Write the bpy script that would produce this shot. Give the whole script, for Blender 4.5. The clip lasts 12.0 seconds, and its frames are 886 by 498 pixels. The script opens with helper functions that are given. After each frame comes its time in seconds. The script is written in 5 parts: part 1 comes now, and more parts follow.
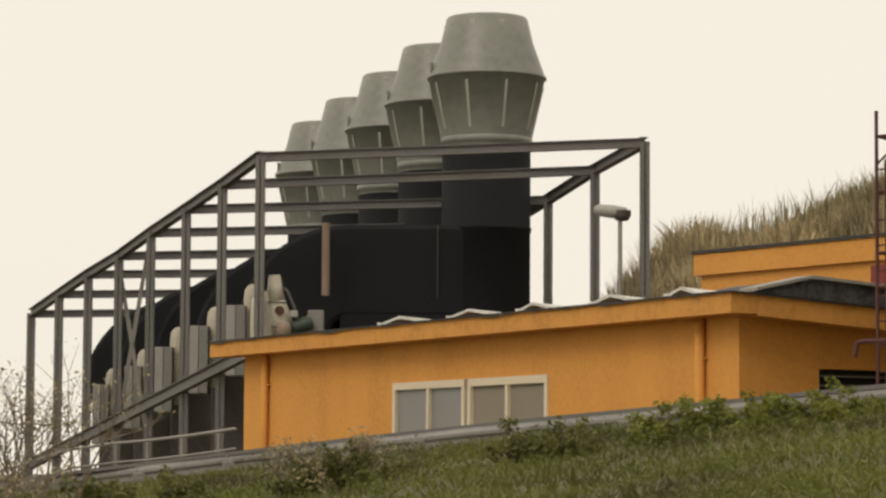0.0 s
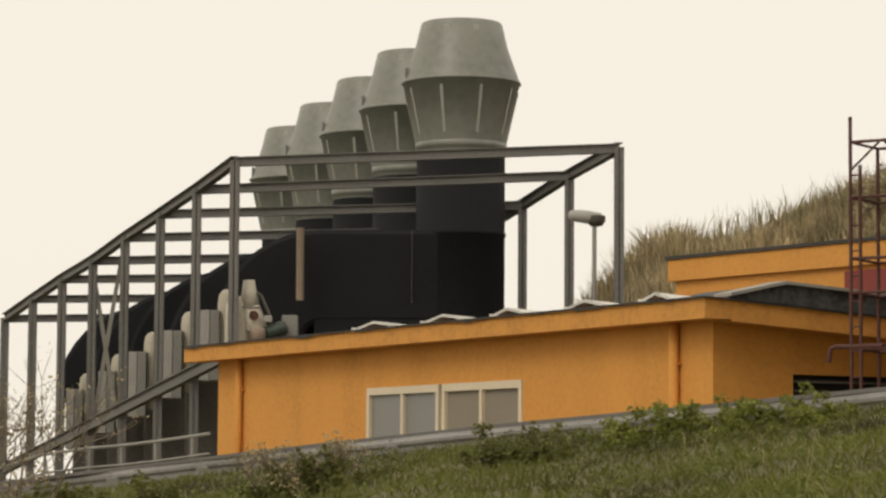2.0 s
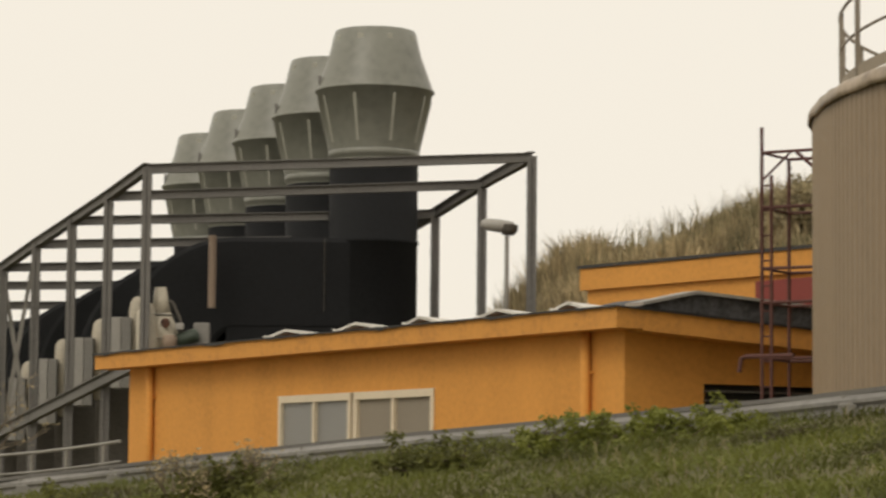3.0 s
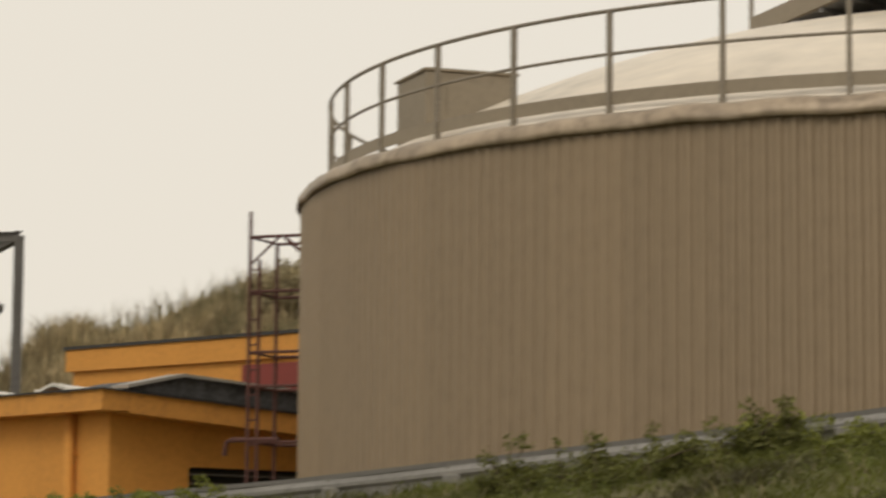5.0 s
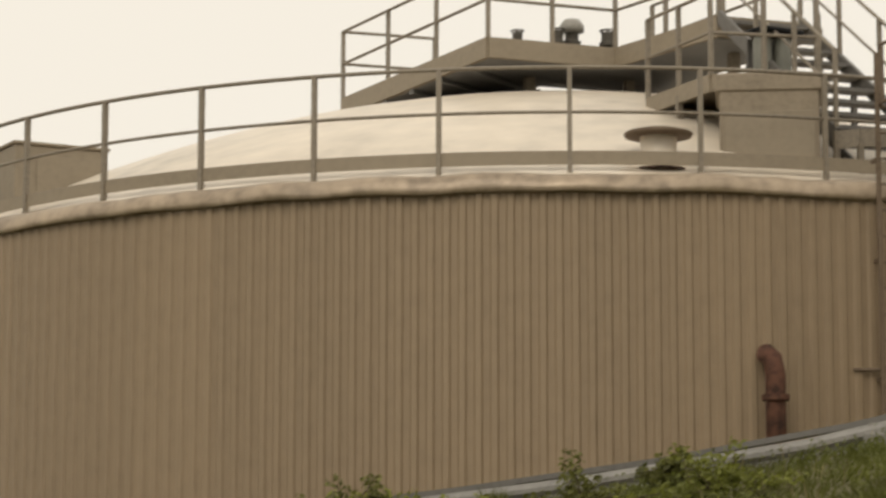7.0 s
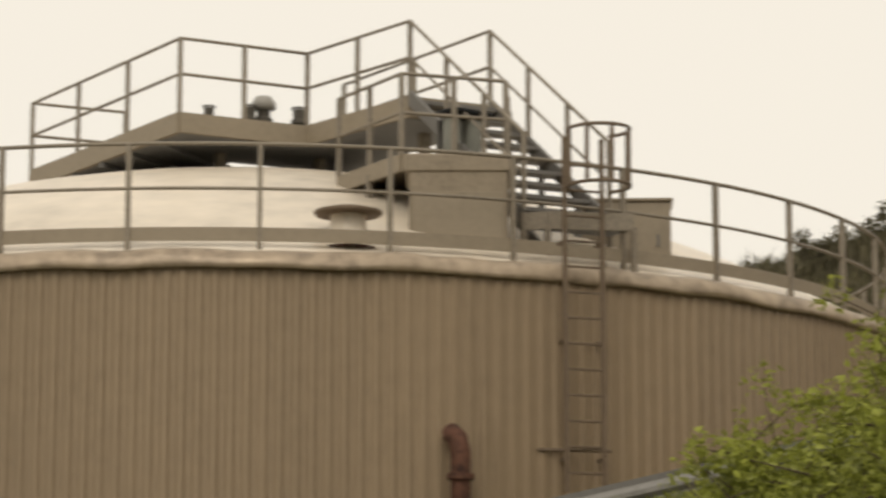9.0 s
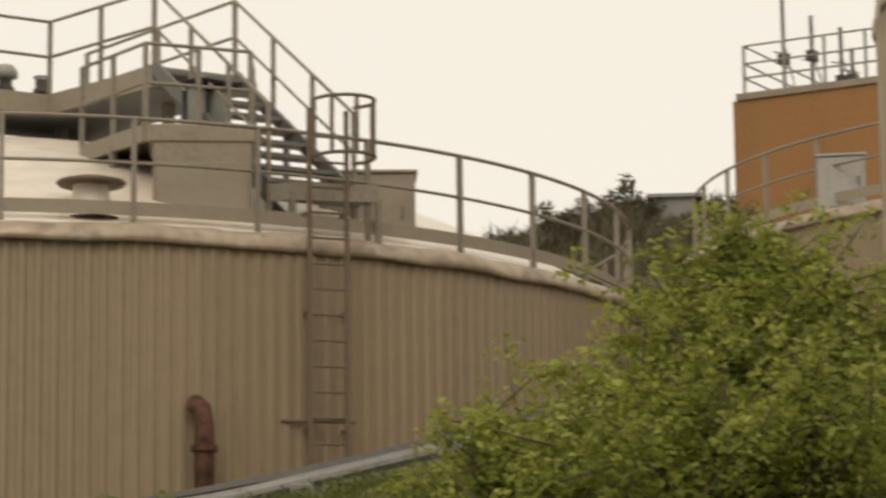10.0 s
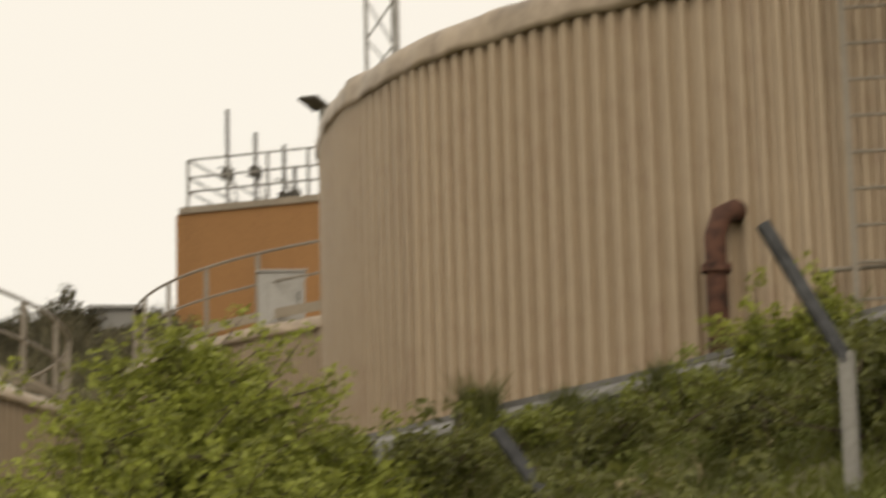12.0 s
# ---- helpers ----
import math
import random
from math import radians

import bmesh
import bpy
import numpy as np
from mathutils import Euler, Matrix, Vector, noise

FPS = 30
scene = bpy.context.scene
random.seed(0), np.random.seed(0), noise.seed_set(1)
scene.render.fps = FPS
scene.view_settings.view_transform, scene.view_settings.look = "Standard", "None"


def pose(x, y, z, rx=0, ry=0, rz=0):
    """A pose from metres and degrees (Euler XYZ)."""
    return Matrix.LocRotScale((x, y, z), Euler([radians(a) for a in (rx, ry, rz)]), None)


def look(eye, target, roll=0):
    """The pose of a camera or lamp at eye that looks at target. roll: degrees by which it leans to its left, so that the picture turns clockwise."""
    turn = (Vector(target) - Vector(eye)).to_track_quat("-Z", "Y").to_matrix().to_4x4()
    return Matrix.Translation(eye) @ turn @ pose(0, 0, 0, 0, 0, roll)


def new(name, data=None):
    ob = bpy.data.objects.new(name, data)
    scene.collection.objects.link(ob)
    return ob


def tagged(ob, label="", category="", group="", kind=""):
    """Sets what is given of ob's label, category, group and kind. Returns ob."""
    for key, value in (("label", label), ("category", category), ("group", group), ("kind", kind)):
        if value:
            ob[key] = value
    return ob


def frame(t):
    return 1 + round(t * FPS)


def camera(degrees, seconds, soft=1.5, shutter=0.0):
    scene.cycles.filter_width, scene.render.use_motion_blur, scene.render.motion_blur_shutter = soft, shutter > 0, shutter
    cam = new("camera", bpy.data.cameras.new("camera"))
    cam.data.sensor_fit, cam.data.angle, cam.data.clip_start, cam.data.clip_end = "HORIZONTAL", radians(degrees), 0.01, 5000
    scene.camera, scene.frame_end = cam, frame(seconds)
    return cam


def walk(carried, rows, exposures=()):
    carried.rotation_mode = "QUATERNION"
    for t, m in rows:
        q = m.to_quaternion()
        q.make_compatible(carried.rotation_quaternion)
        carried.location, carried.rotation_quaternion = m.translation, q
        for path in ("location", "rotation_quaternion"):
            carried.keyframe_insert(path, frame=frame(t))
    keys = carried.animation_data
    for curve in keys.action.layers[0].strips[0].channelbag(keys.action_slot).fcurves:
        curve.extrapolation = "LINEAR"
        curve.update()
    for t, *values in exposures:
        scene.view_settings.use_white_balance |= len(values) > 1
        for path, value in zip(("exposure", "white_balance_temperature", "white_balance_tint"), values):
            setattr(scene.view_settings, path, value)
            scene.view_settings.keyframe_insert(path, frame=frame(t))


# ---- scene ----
# Bearings are degrees clockwise from +y, seen from the tripod.
EYE = Vector((0.0, 0.0, 1.6))
cam = camera(18.18, 12.0, soft=2.5, shutter=0.5)
AIM = [  # seconds, bearing, tilt, lean
    (0, -0.000, 4.680, 0.353),
    (0.5, 0.177, 4.576, 0.456),
    (1, 0.283, 4.559, 0.454),
    (1.5, 0.484, 4.626, 0.383),
    (2, 0.531, 4.790, 0.384),
    (2.5, 1.206, 4.898, 0.388),
    (2.7, 1.597, 4.918, 0.436),
    (4.3, 8.395, 5.788, 0.600),
    (4.5, 9.742, 6.010, 0.570),
    (5, 12.945, 6.784, 0.480),
    (5.5, 15.446, 7.249, 0.318),
    (6, 17.826, 7.601, 0.216),
    (6.5, 19.918, 7.929, 0.193),
    (6.7, 20.607, 8.066, 0.116),
    (8.3, 24.551, 10.183, 0.200),
    (8.5, 25.215, 10.053, 0.120),
    (9, 27.998, 10.027, -0.038),
    (9.5, 30.696, 9.739, -0.381),
    (10, 33.352, 9.396, -0.751),
    (10.5, 35.900, 9.261, -0.950),
    (11, 39.082, 9.373, -1.270),
    (11.5, 41.833, 9.884, -1.370),
    (12, 45.118, 11.513, -1.400),
]


def aimed(bearing, tilt, lean):
    b, e = radians(bearing), radians(tilt)
    way = Vector((math.sin(b) * math.cos(e), math.cos(b) * math.cos(e), math.sin(e)))
    return look(EYE, EYE + way * 10, lean)


walk(cam, [(t, aimed(b, e, l)) for t, b, e, l in AIM],
     exposures=[(0, 0.0), (2.5, 0.02), (4.5, -0.19), (5.5, -0.12), (6.5, 0.0), (9, 0.0), (10.5, 0.02), (11.3, 0.04), (12, 0.08)])

# ---- light ----
world = bpy.data.worlds.new("hazy_sky")
scene.world = world
world.use_nodes = True
wn, wl = world.node_tree.nodes, world.node_tree.links
sky = wn.new("ShaderNodeTexSky")
sky.sky_type, sky.sun_disc = "NISHITA", False
sky.sun_elevation, sky.sun_rotation = radians(42), radians(217)
sky.dust_density, sky.air_density = 6.0, 1.0
gain = wn.new("ShaderNodeVectorMath")
gain.operation = "SCALE"
gain.inputs["Scale"].default_value = 0.10
wl.new(sky.outputs[0], gain.inputs[0])
haze = wn.new("ShaderNodeMix")
haze.data_type = "RGBA"
haze.inputs["Factor"].default_value = 0.93
haze.inputs["B"].default_value = (0.982, 0.905, 0.777, 1)
wl.new(gain.outputs[0], haze.inputs["A"])
wl.new(haze.outputs["Result"], wn["Background"].inputs["Color"])
wn["Background"].inputs["Strength"].default_value = 1.0

sun = new("sun", bpy.data.lights.new("sun", "SUN"))
sun.data.energy, sun.data.angle, sun.data.color = 0.8, radians(25), (1.0, 0.93, 0.82)
sun.matrix_world = look((-27, -36, 40), (0, 0, 0))


# ---- materials ----
def surface(name, col, rough=0.7, metal=0.0, scale=6.0, vary=0.25, stain=0.5, bump=0.15, tint=None, spread=0.0, thin=0.0, streak=1.0, crisp=0.18, lot=0.0):
    """Base colour broken by fine grain and broad stains; spread varies it from piece to piece."""
    m = bpy.data.materials.new(name)
    m.use_nodes = True
    n, l = m.node_tree.nodes, m.node_tree.links
    b = n["Principled BSDF"]
    b.inputs["Roughness"].default_value, b.inputs["Metallic"].default_value = rough, metal
    co = n.new("ShaderNodeTexCoord")
    fine, broad = n.new("ShaderNodeTexNoise"), n.new("ShaderNodeTexNoise")
    fine.inputs["Scale"].default_value, fine.inputs["Detail"].default_value = scale * 4, 6
    broad.inputs["Scale"].default_value, broad.inputs["Detail"].default_value = stain, 5
    runs = n.new("ShaderNodeMapping")
    runs.inputs["Scale"].default_value = (1, 1, streak)
    l.new(co.outputs["Object"], runs.inputs["Vector"])
    l.new(co.outputs["Object"], fine.inputs["Vector"])
    l.new(runs.outputs["Vector"], broad.inputs["Vector"])
    mix = n.new("ShaderNodeMix")
    mix.data_type = "FLOAT"
    mix.inputs["Factor"].default_value = 0.5
    l.new(fine.outputs["Fac"], mix.inputs["A"])
    l.new(broad.outputs["Fac"], mix.inputs["B"])
    ramp = n.new("ShaderNodeValToRGB")
    c2 = tint or tuple(c * (1 - vary) for c in col)
    hi = tuple(min(1, c * (1 + vary * 0.6)) for c in col)
    ramp.color_ramp.elements[0].position, ramp.color_ramp.elements[0].color = 0.5 - crisp, (*c2, 1)
    ramp.color_ramp.elements[1].position, ramp.color_ramp.elements[1].color = 0.5 + crisp, (*hi, 1)
    mid = ramp.color_ramp.elements.new(0.5)
    mid.color = (*col, 1)
    l.new(mix.outputs[0], ramp.inputs["Fac"])
    out = ramp.outputs["Color"]
    if spread or lot:
        geo, hsv, mr = n.new("ShaderNodeObjectInfo" if lot else "ShaderNodeNewGeometry"), n.new("ShaderNodeHueSaturation"), n.new("ShaderNodeMapRange")
        mr.inputs["To Min"].default_value, mr.inputs["To Max"].default_value = 1 - spread - lot, 1 + spread + lot
        l.new(geo.outputs["Random" if lot else "Random Per Island"], mr.inputs["Value"])
        l.new(mr.outputs[0], hsv.inputs["Value"])
        l.new(out, hsv.inputs["Color"])
        out = hsv.outputs["Color"]
    l.new(out, b.inputs["Base Color"])
    if bump:
        bp = n.new("ShaderNodeBump")
        bp.inputs["Strength"].default_value, bp.inputs["Distance"].default_value = bump, 0.02
        l.new(fine.outputs["Fac"], bp.inputs["Height"])
        l.new(bp.outputs[0], b.inputs["Normal"])
    if thin:
        tr, ms = n.new("ShaderNodeBsdfTranslucent"), n.new("ShaderNodeMixShader")
        ms.inputs["Fac"].default_value = thin
        l.new(out, tr.inputs["Color"])
        l.new(b.outputs[0], ms.inputs[1])
        l.new(tr.outputs[0], ms.inputs[2])
        l.new(ms.outputs[0], n["Material Output"].inputs["Surface"])
    return m


M_ORANGE = surface("orange_plaster", (0.645, 0.295, 0.06), 0.85, scale=3, vary=0.17, stain=0.9, bump=0.1, streak=0.2)
M_FASCIA = surface("stained_orange_plaster", (0.62, 0.285, 0.06), 0.85, scale=2.5, vary=0.14, stain=1.8, bump=0.12, tint=(0.47, 0.212, 0.052), crisp=0.17)
M_OCHRE = surface("ochre_plaster", (0.275, 0.14, 0.05), 0.85, scale=5, vary=0.25, stain=0.9, bump=0.1, streak=0.2)
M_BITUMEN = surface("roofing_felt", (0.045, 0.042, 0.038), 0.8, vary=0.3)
M_STEEL = surface("grey_painted_steel", (0.155, 0.147, 0.135), 0.55, 0.2, scale=4, vary=0.25, bump=0.05)
M_ZINC = surface("galvanised_steel", (0.28, 0.265, 0.235), 0.5, 0.4, scale=6, vary=0.3, bump=0.05)
M_RAIL = surface("weathered_railing_steel", (0.25, 0.215, 0.168), 0.55, 0.3, scale=6, vary=0.3, bump=0.05)
M_PALE = surface("pale_roof_sheet", (0.66, 0.63, 0.57), 0.5, 0.1, scale=3, vary=0.3, stain=2)
M_SLATE = surface("mottled_slate_felt", (0.07, 0.07, 0.072), 0.8, scale=3, vary=0.55, stain=2.5, bump=0.4, crisp=0.1)
M_BLACK = surface("matt_black_duct", (0.0125, 0.0132, 0.0145), 0.95, scale=3, vary=0.3, bump=0.1)
M_BLACK.node_tree.nodes["Principled BSDF"].inputs["Specular IOR Level"].default_value = 0.35
M_LADDER = surface("rust_brown_ladder_steel", (0.17, 0.125, 0.085), 0.7, 0.2, scale=6, vary=0.35, bump=0.05)
M_COWL = surface("grey_green_fibreglass", (0.205, 0.207, 0.176), 0.42, scale=1.2, vary=0.17, stain=1.3, bump=0.02, streak=0.3, crisp=0.14)
M_SEAM = surface("pale_seam_sealant", (0.36, 0.355, 0.30), 0.5, vary=0.2)
M_CLAD = surface("beige_cladding", (0.274, 0.205, 0.131), 0.5, 0.1, scale=1.2, vary=0.14, stain=0.9, bump=0.02, streak=0.06, lot=0.05)
# a paler beige than M_CLAD, for the second tank
M_CLADPALE = surface("paler_beige_cladding", (0.40, 0.307, 0.205), 0.45, 0.1, scale=1.2, vary=0.12, stain=0.5, bump=0.02, tint=(0.35, 0.252, 0.168), streak=0.12, lot=0.05)
M_FLASH = surface("crumpled_aluminium_flashing", (0.37, 0.295, 0.215), 0.45, 0.3, scale=1.5, vary=0.35, stain=1.6, bump=0.25, crisp=0.12)
M_BARRIER = surface("weathered_barrier_zinc", (0.25, 0.24, 0.22), 0.42, 0.45, scale=3, vary=0.3, stain=1.2, bump=0.05)
M_MEMB = surface("cream_membrane", (0.67, 0.595, 0.49), 0.4, scale=0.6, vary=0.26, stain=0.35, bump=0.04)
M_CONC = surface("weathered_concrete", (0.275, 0.23, 0.172), 0.9, scale=4, vary=0.28, stain=1.6, bump=0.25, streak=0.25)
M_BOX = surface("beige_metal_box", (0.275, 0.23, 0.168), 0.6, 0.1, scale=3, vary=0.15, bump=0.05)
M_RUST = surface("rusty_brown_pipe", (0.085, 0.036, 0.021), 0.85, scale=3, vary=0.6, stain=4, bump=0.3, crisp=0.1)
M_SCAF = surface("red_oxide_scaffold", (0.10, 0.038, 0.03), 0.75, scale=5, vary=0.35, bump=0.1)
M_FRAMEW = surface("cream_window_frame", (0.70, 0.60, 0.44), 0.55, vary=0.12, bump=0.04)
M_SCREEN = surface("dusty_insect_screen", (0.26, 0.225, 0.175), 0.92, scale=10, vary=0.15)
M_SCREEN2 = surface("bluish_dusty_pane", (0.235, 0.23, 0.215), 0.4, scale=10, vary=0.15)
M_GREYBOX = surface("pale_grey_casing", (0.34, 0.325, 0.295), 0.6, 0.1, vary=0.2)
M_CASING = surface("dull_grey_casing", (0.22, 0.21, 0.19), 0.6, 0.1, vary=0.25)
M_IVORY = surface("ivory_enamel", (0.47, 0.425, 0.335), 0.5, vary=0.3, stain=2)
M_SOIL = surface("grassy_soil", (0.12, 0.11, 0.048), 0.95, scale=2, vary=0.4, stain=0.3, bump=0.6)
M_GRASS = surface("grass_blades", (0.13, 0.142, 0.03), 0.7, scale=0.12, vary=0.7, stain=0.4, bump=0, tint=(0.062, 0.054, 0.024), spread=0.12, thin=0.4, crisp=0.13)
M_DRY = surface("dry_grass", (0.24, 0.20, 0.10), 0.75, scale=0.3, vary=0.35, stain=0.4, bump=0, spread=0.4)
M_REED = surface("hill_scrub", (0.42, 0.34, 0.2), 0.8, scale=0.3, vary=0.5, stain=0.25, bump=0, tint=(0.21, 0.19, 0.10), spread=0.4, thin=0.35, crisp=0.1)
M_DARKLEAF = surface("dark_scrub_leaves", (0.13, 0.115, 0.066), 0.75, scale=0.3, vary=0.4, stain=0.5, bump=0, spread=0.4, thin=0.3)
M_LEAF = surface("fresh_leaves", (0.335, 0.36, 0.07), 0.55, scale=0.4, vary=0.4, stain=0.9, bump=0, spread=0.4, thin=0.52)
M_MIDLEAF = surface("mid_green_leaves", (0.155, 0.16, 0.04), 0.6, scale=0.4, vary=0.35, stain=0.9, bump=0, spread=0.4, thin=0.4)
M_LUSH = surface("lush_weed_leaves", (0.22, 0.238, 0.045), 0.6, scale=0.3, vary=0.35, stain=0.6, bump=0, spread=0.22, thin=0.4)
M_SCRUB = surface("grey_green_scrub", (0.42, 0.36, 0.22), 0.75, scale=0.3, vary=0.3, stain=0.4, bump=0, spread=0.4, thin=0.4)
M_WEED = surface("mixed_weed_leaves", (0.14, 0.158, 0.035), 0.65, scale=0.12, vary=0.6, stain=0.4, bump=0, tint=(0.07, 0.06, 0.03), spread=0.25, thin=0.35, crisp=0.1)
M_BARK = surface("brown_bark", (0.09, 0.065, 0.042), 0.9, scale=6, vary=0.3, bump=0.4)
M_TWIG = surface("grey_brown_twigs", (0.19, 0.15, 0.105), 0.9, scale=6, vary=0.3, bump=0.2)
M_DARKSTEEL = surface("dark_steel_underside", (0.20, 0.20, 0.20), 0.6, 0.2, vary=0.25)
M_VALVE = surface("grimy_valve_iron", (0.10, 0.09, 0.075), 0.6, 0.5, vary=0.4)
M_TAN = surface("pale_brown_pipe", (0.27, 0.20, 0.145), 0.6, vary=0.2)
M_GREENP = surface("green_motor_paint", (0.04, 0.055, 0.038), 0.5, vary=0.3)
M_RED = surface("maroon_panel", (0.22, 0.04, 0.03), 0.7, vary=0.2)


# ---- shapes ----
def at(bearing, elevation, dist):
    """The point seen from the tripod at that bearing and elevation, dist metres away on plan."""
    b = radians(bearing)
    return Vector((dist * math.sin(b), dist * math.cos(b), EYE.z + dist * math.tan(radians(elevation))))


def part(name, bm, material, parent, label="", smooth=False):
    me = bpy.data.meshes.new(name)
    bm.to_mesh(me)
    bm.free()
    me.materials.append(material)
    if smooth:
        me.polygons.foreach_set("use_smooth", [True] * len(me.polygons))
    ob = new(name, me)
    if parent is not None:
        ob.parent = parent
    if label:
        tagged(ob, label)
    return ob


def sheet(name, verts, faces, material, parent=None, label="", smooth=False):
    me = bpy.data.meshes.new(name)
    me.from_pydata(verts, [], faces)
    me.materials.append(material)
    if smooth:
        me.polygons.foreach_set("use_smooth", [True] * len(me.polygons))
    ob = new(name, me)
    if parent is not None:
        ob.parent = parent
    if label:
        tagged(ob, label)
    return ob


def thing(name, place, label, category, group="", kind="", turn=0.0):
    ob = new(name)
    ob.empty_display_size = 0.1
    ob.matrix_world = pose(*place, 0, 0, turn)
    return tagged(ob, label, category, group, kind)


def piece(name, ob_data, parent, m):
    """One more object on shared mesh data."""
    ob = new(name, ob_data)
    ob.parent = parent
    ob.matrix_basis = m
    return ob


def block(bm, c, size, turn=0.0, bevel=0.0):
    m = Matrix.Translation(c) @ Matrix.Rotation(radians(turn), 4, "Z") @ Matrix.Diagonal((*size, 1))
    made = bmesh.ops.create_cube(bm, size=1, matrix=m)
    if bevel:
        edges = {e for v in made["verts"] for e in v.link_edges}
        bmesh.ops.bevel(bm, geom=list(edges), offset=bevel, segments=1, affect="EDGES")
    return bm


def box_mesh(c, size, turn=0.0, bevel=0.0):
    return block(bmesh.new(), c, size, turn, bevel)


def tube(bm, p, q, r, seg=8, r2=None):
    p, q = Vector(p), Vector(q)
    d = q - p
    m = Matrix.Translation((p + q) / 2) @ d.to_track_quat("Z", "Y").to_matrix().to_4x4()
    bmesh.ops.create_cone(bm, cap_ends=True, segments=seg, radius1=r, radius2=r if r2 is None else r2, depth=d.length, matrix=m)
    return bm


def tube_mesh(p, q, r, seg=8, r2=None):
    return tube(bmesh.new(), p, q, r, seg, r2)


def beam(bm, p, q, w, h):
    """A straight bar of width w and height h from p to q, kept upright."""
    p, q = Vector(p), Vector(q)
    d = q - p
    side = d.cross(Vector((0, 0, 1)))
    side = side.normalized() if side.length > 1e-4 else Vector((1, 0, 0))
    up = side.cross(d).normalized()
    vs = [bm.verts.new(o + side * (sx * w / 2) + up * (sz * h / 2)) for o in (p, q) for sx, sz in ((-1, -1), (1, -1), (1, 1), (-1, 1))]
    for f in ((3, 2, 1, 0), (4, 5, 6, 7), (0, 1, 5, 4), (1, 2, 6, 5), (2, 3, 7, 6), (3, 0, 4, 7)):
        bm.faces.new([vs[i] for i in f])
    return bm


def beam_mesh(p, q, w, h):
    return beam(bmesh.new(), p, q, w, h)


def i_beam(bm, p, q, w, h, t=0.02):
    p, q = Vector(p), Vector(q)
    up = Vector((0, 0, 1))
    if abs((q - p).normalized().z) > 0.9:
        up = Vector((0, 1, 0))
    side = (q - p).cross(up).normalized()
    up = side.cross(q - p).normalized()
    beam_raw(bm, p, q, side, up, t, h)
    for s in (-1, 1):
        o = up * (s * (h - t) / 2)
        beam_raw(bm, p + o, q + o, side, up, w, t)
    return bm


def beam_raw(bm, p, q, side, up, w, h):
    vs = [bm.verts.new(o + side * (sx * w / 2) + up * (sz * h / 2)) for o in (p, q) for sx, sz in ((-1, -1), (1, -1), (1, 1), (-1, 1))]
    for f in ((3, 2, 1, 0), (4, 5, 6, 7), (0, 1, 5, 4), (1, 2, 6, 5), (2, 3, 7, 6), (3, 0, 4, 7)):
        bm.faces.new([vs[i] for i in f])


def ring_tube(bm, radius, z, r, n=120, seg=6, a0=0.0, a1=360.0):
    """A pipe bent to a circle, or to a part of one, round the origin."""
    closed = a1 - a0 >= 360
    rows = []
    for i in range(n if closed else n + 1):
        a = radians(a0 + (a1 - a0) * i / n)
        rows.append([bm.verts.new(((radius + r * math.cos(k * math.tau / seg)) * math.cos(a), (radius + r * math.cos(k * math.tau / seg)) * math.sin(a), z + r * math.sin(k * math.tau / seg))) for k in range(seg)])
    for i in range(len(rows) if closed else len(rows) - 1):
        a, b = rows[i], rows[(i + 1) % len(rows)]
        for k in range(seg):
            bm.faces.new((a[k], b[k], b[(k + 1) % seg], a[(k + 1) % seg]))
    return bm


def lathe(profile, n=48, wob=None):
    """A surface of revolution from (radius, z) pairs."""
    bm = bmesh.new()
    rows = [[bm.verts.new((r * math.cos(i * math.tau / n), r * math.sin(i * math.tau / n), z)) for i in range(n)] for r, z in profile]
    if wob:
        for row in rows:
            for v in row:
                v.co += wob(v.co)
    for a, b in zip(rows, rows[1:]):
        for i in range(n):
            bm.faces.new((a[i], a[(i + 1) % n], b[(i + 1) % n], b[i]))
    return bm


def bent_pipe(points, r, seg=12):
    """A pipe through the points, mitred at each."""
    bm = bmesh.new()
    pts = [Vector(p) for p in points]
    rows = []
    for i, p in enumerate(pts):
        d = (pts[min(i + 1, len(pts) - 1)] - pts[max(i - 1, 0)]).normalized()
        side = d.cross(Vector((0.31, 0.95, 0.05))).normalized()
        up = side.cross(d)
        rows.append([bm.verts.new(p + side * (r * math.cos(k * math.tau / seg)) + up * (r * math.sin(k * math.tau / seg))) for k in range(seg)])
    for a, b in zip(rows, rows[1:]):
        for k in range(seg):
            bm.faces.new((a[k], a[(k + 1) % seg], b[(k + 1) % seg], b[k]))
    bm.faces.new(rows[0][::-1])
    bm.faces.new(rows[-1])
    return bm


def lerp_table(table, x):
    xs = [r[0] for r in table]
    return [float(np.interp(x, xs, [r[k] for r in table])) for k in range(1, len(table[0]))]


# ---- ground ----
# The road edge: bearing, elevation of the crash barrier's top, distance.
EDGE = [(-30, -2.0, 52), (-12, -0.5, 46), (-9, -0.15, 44), (-4.4, 0.46, 40), (0.5, 1.06, 36), (4.9, 1.5, 33.5), (9, 1.9, 31.5), (12.1, 2.27, 30), (17.4, 2.94, 27.5),
        (24, 3.8, 25), (28.9, 4.58, 23.8), (31.9, 5.25, 23.2), (38, 6.6, 22), (45.8, 8.21, 20.5), (51.1, 9.25, 19.5), (54.3, 10.05, 19), (62, 11.4, 18.5), (80, 12, 18)]
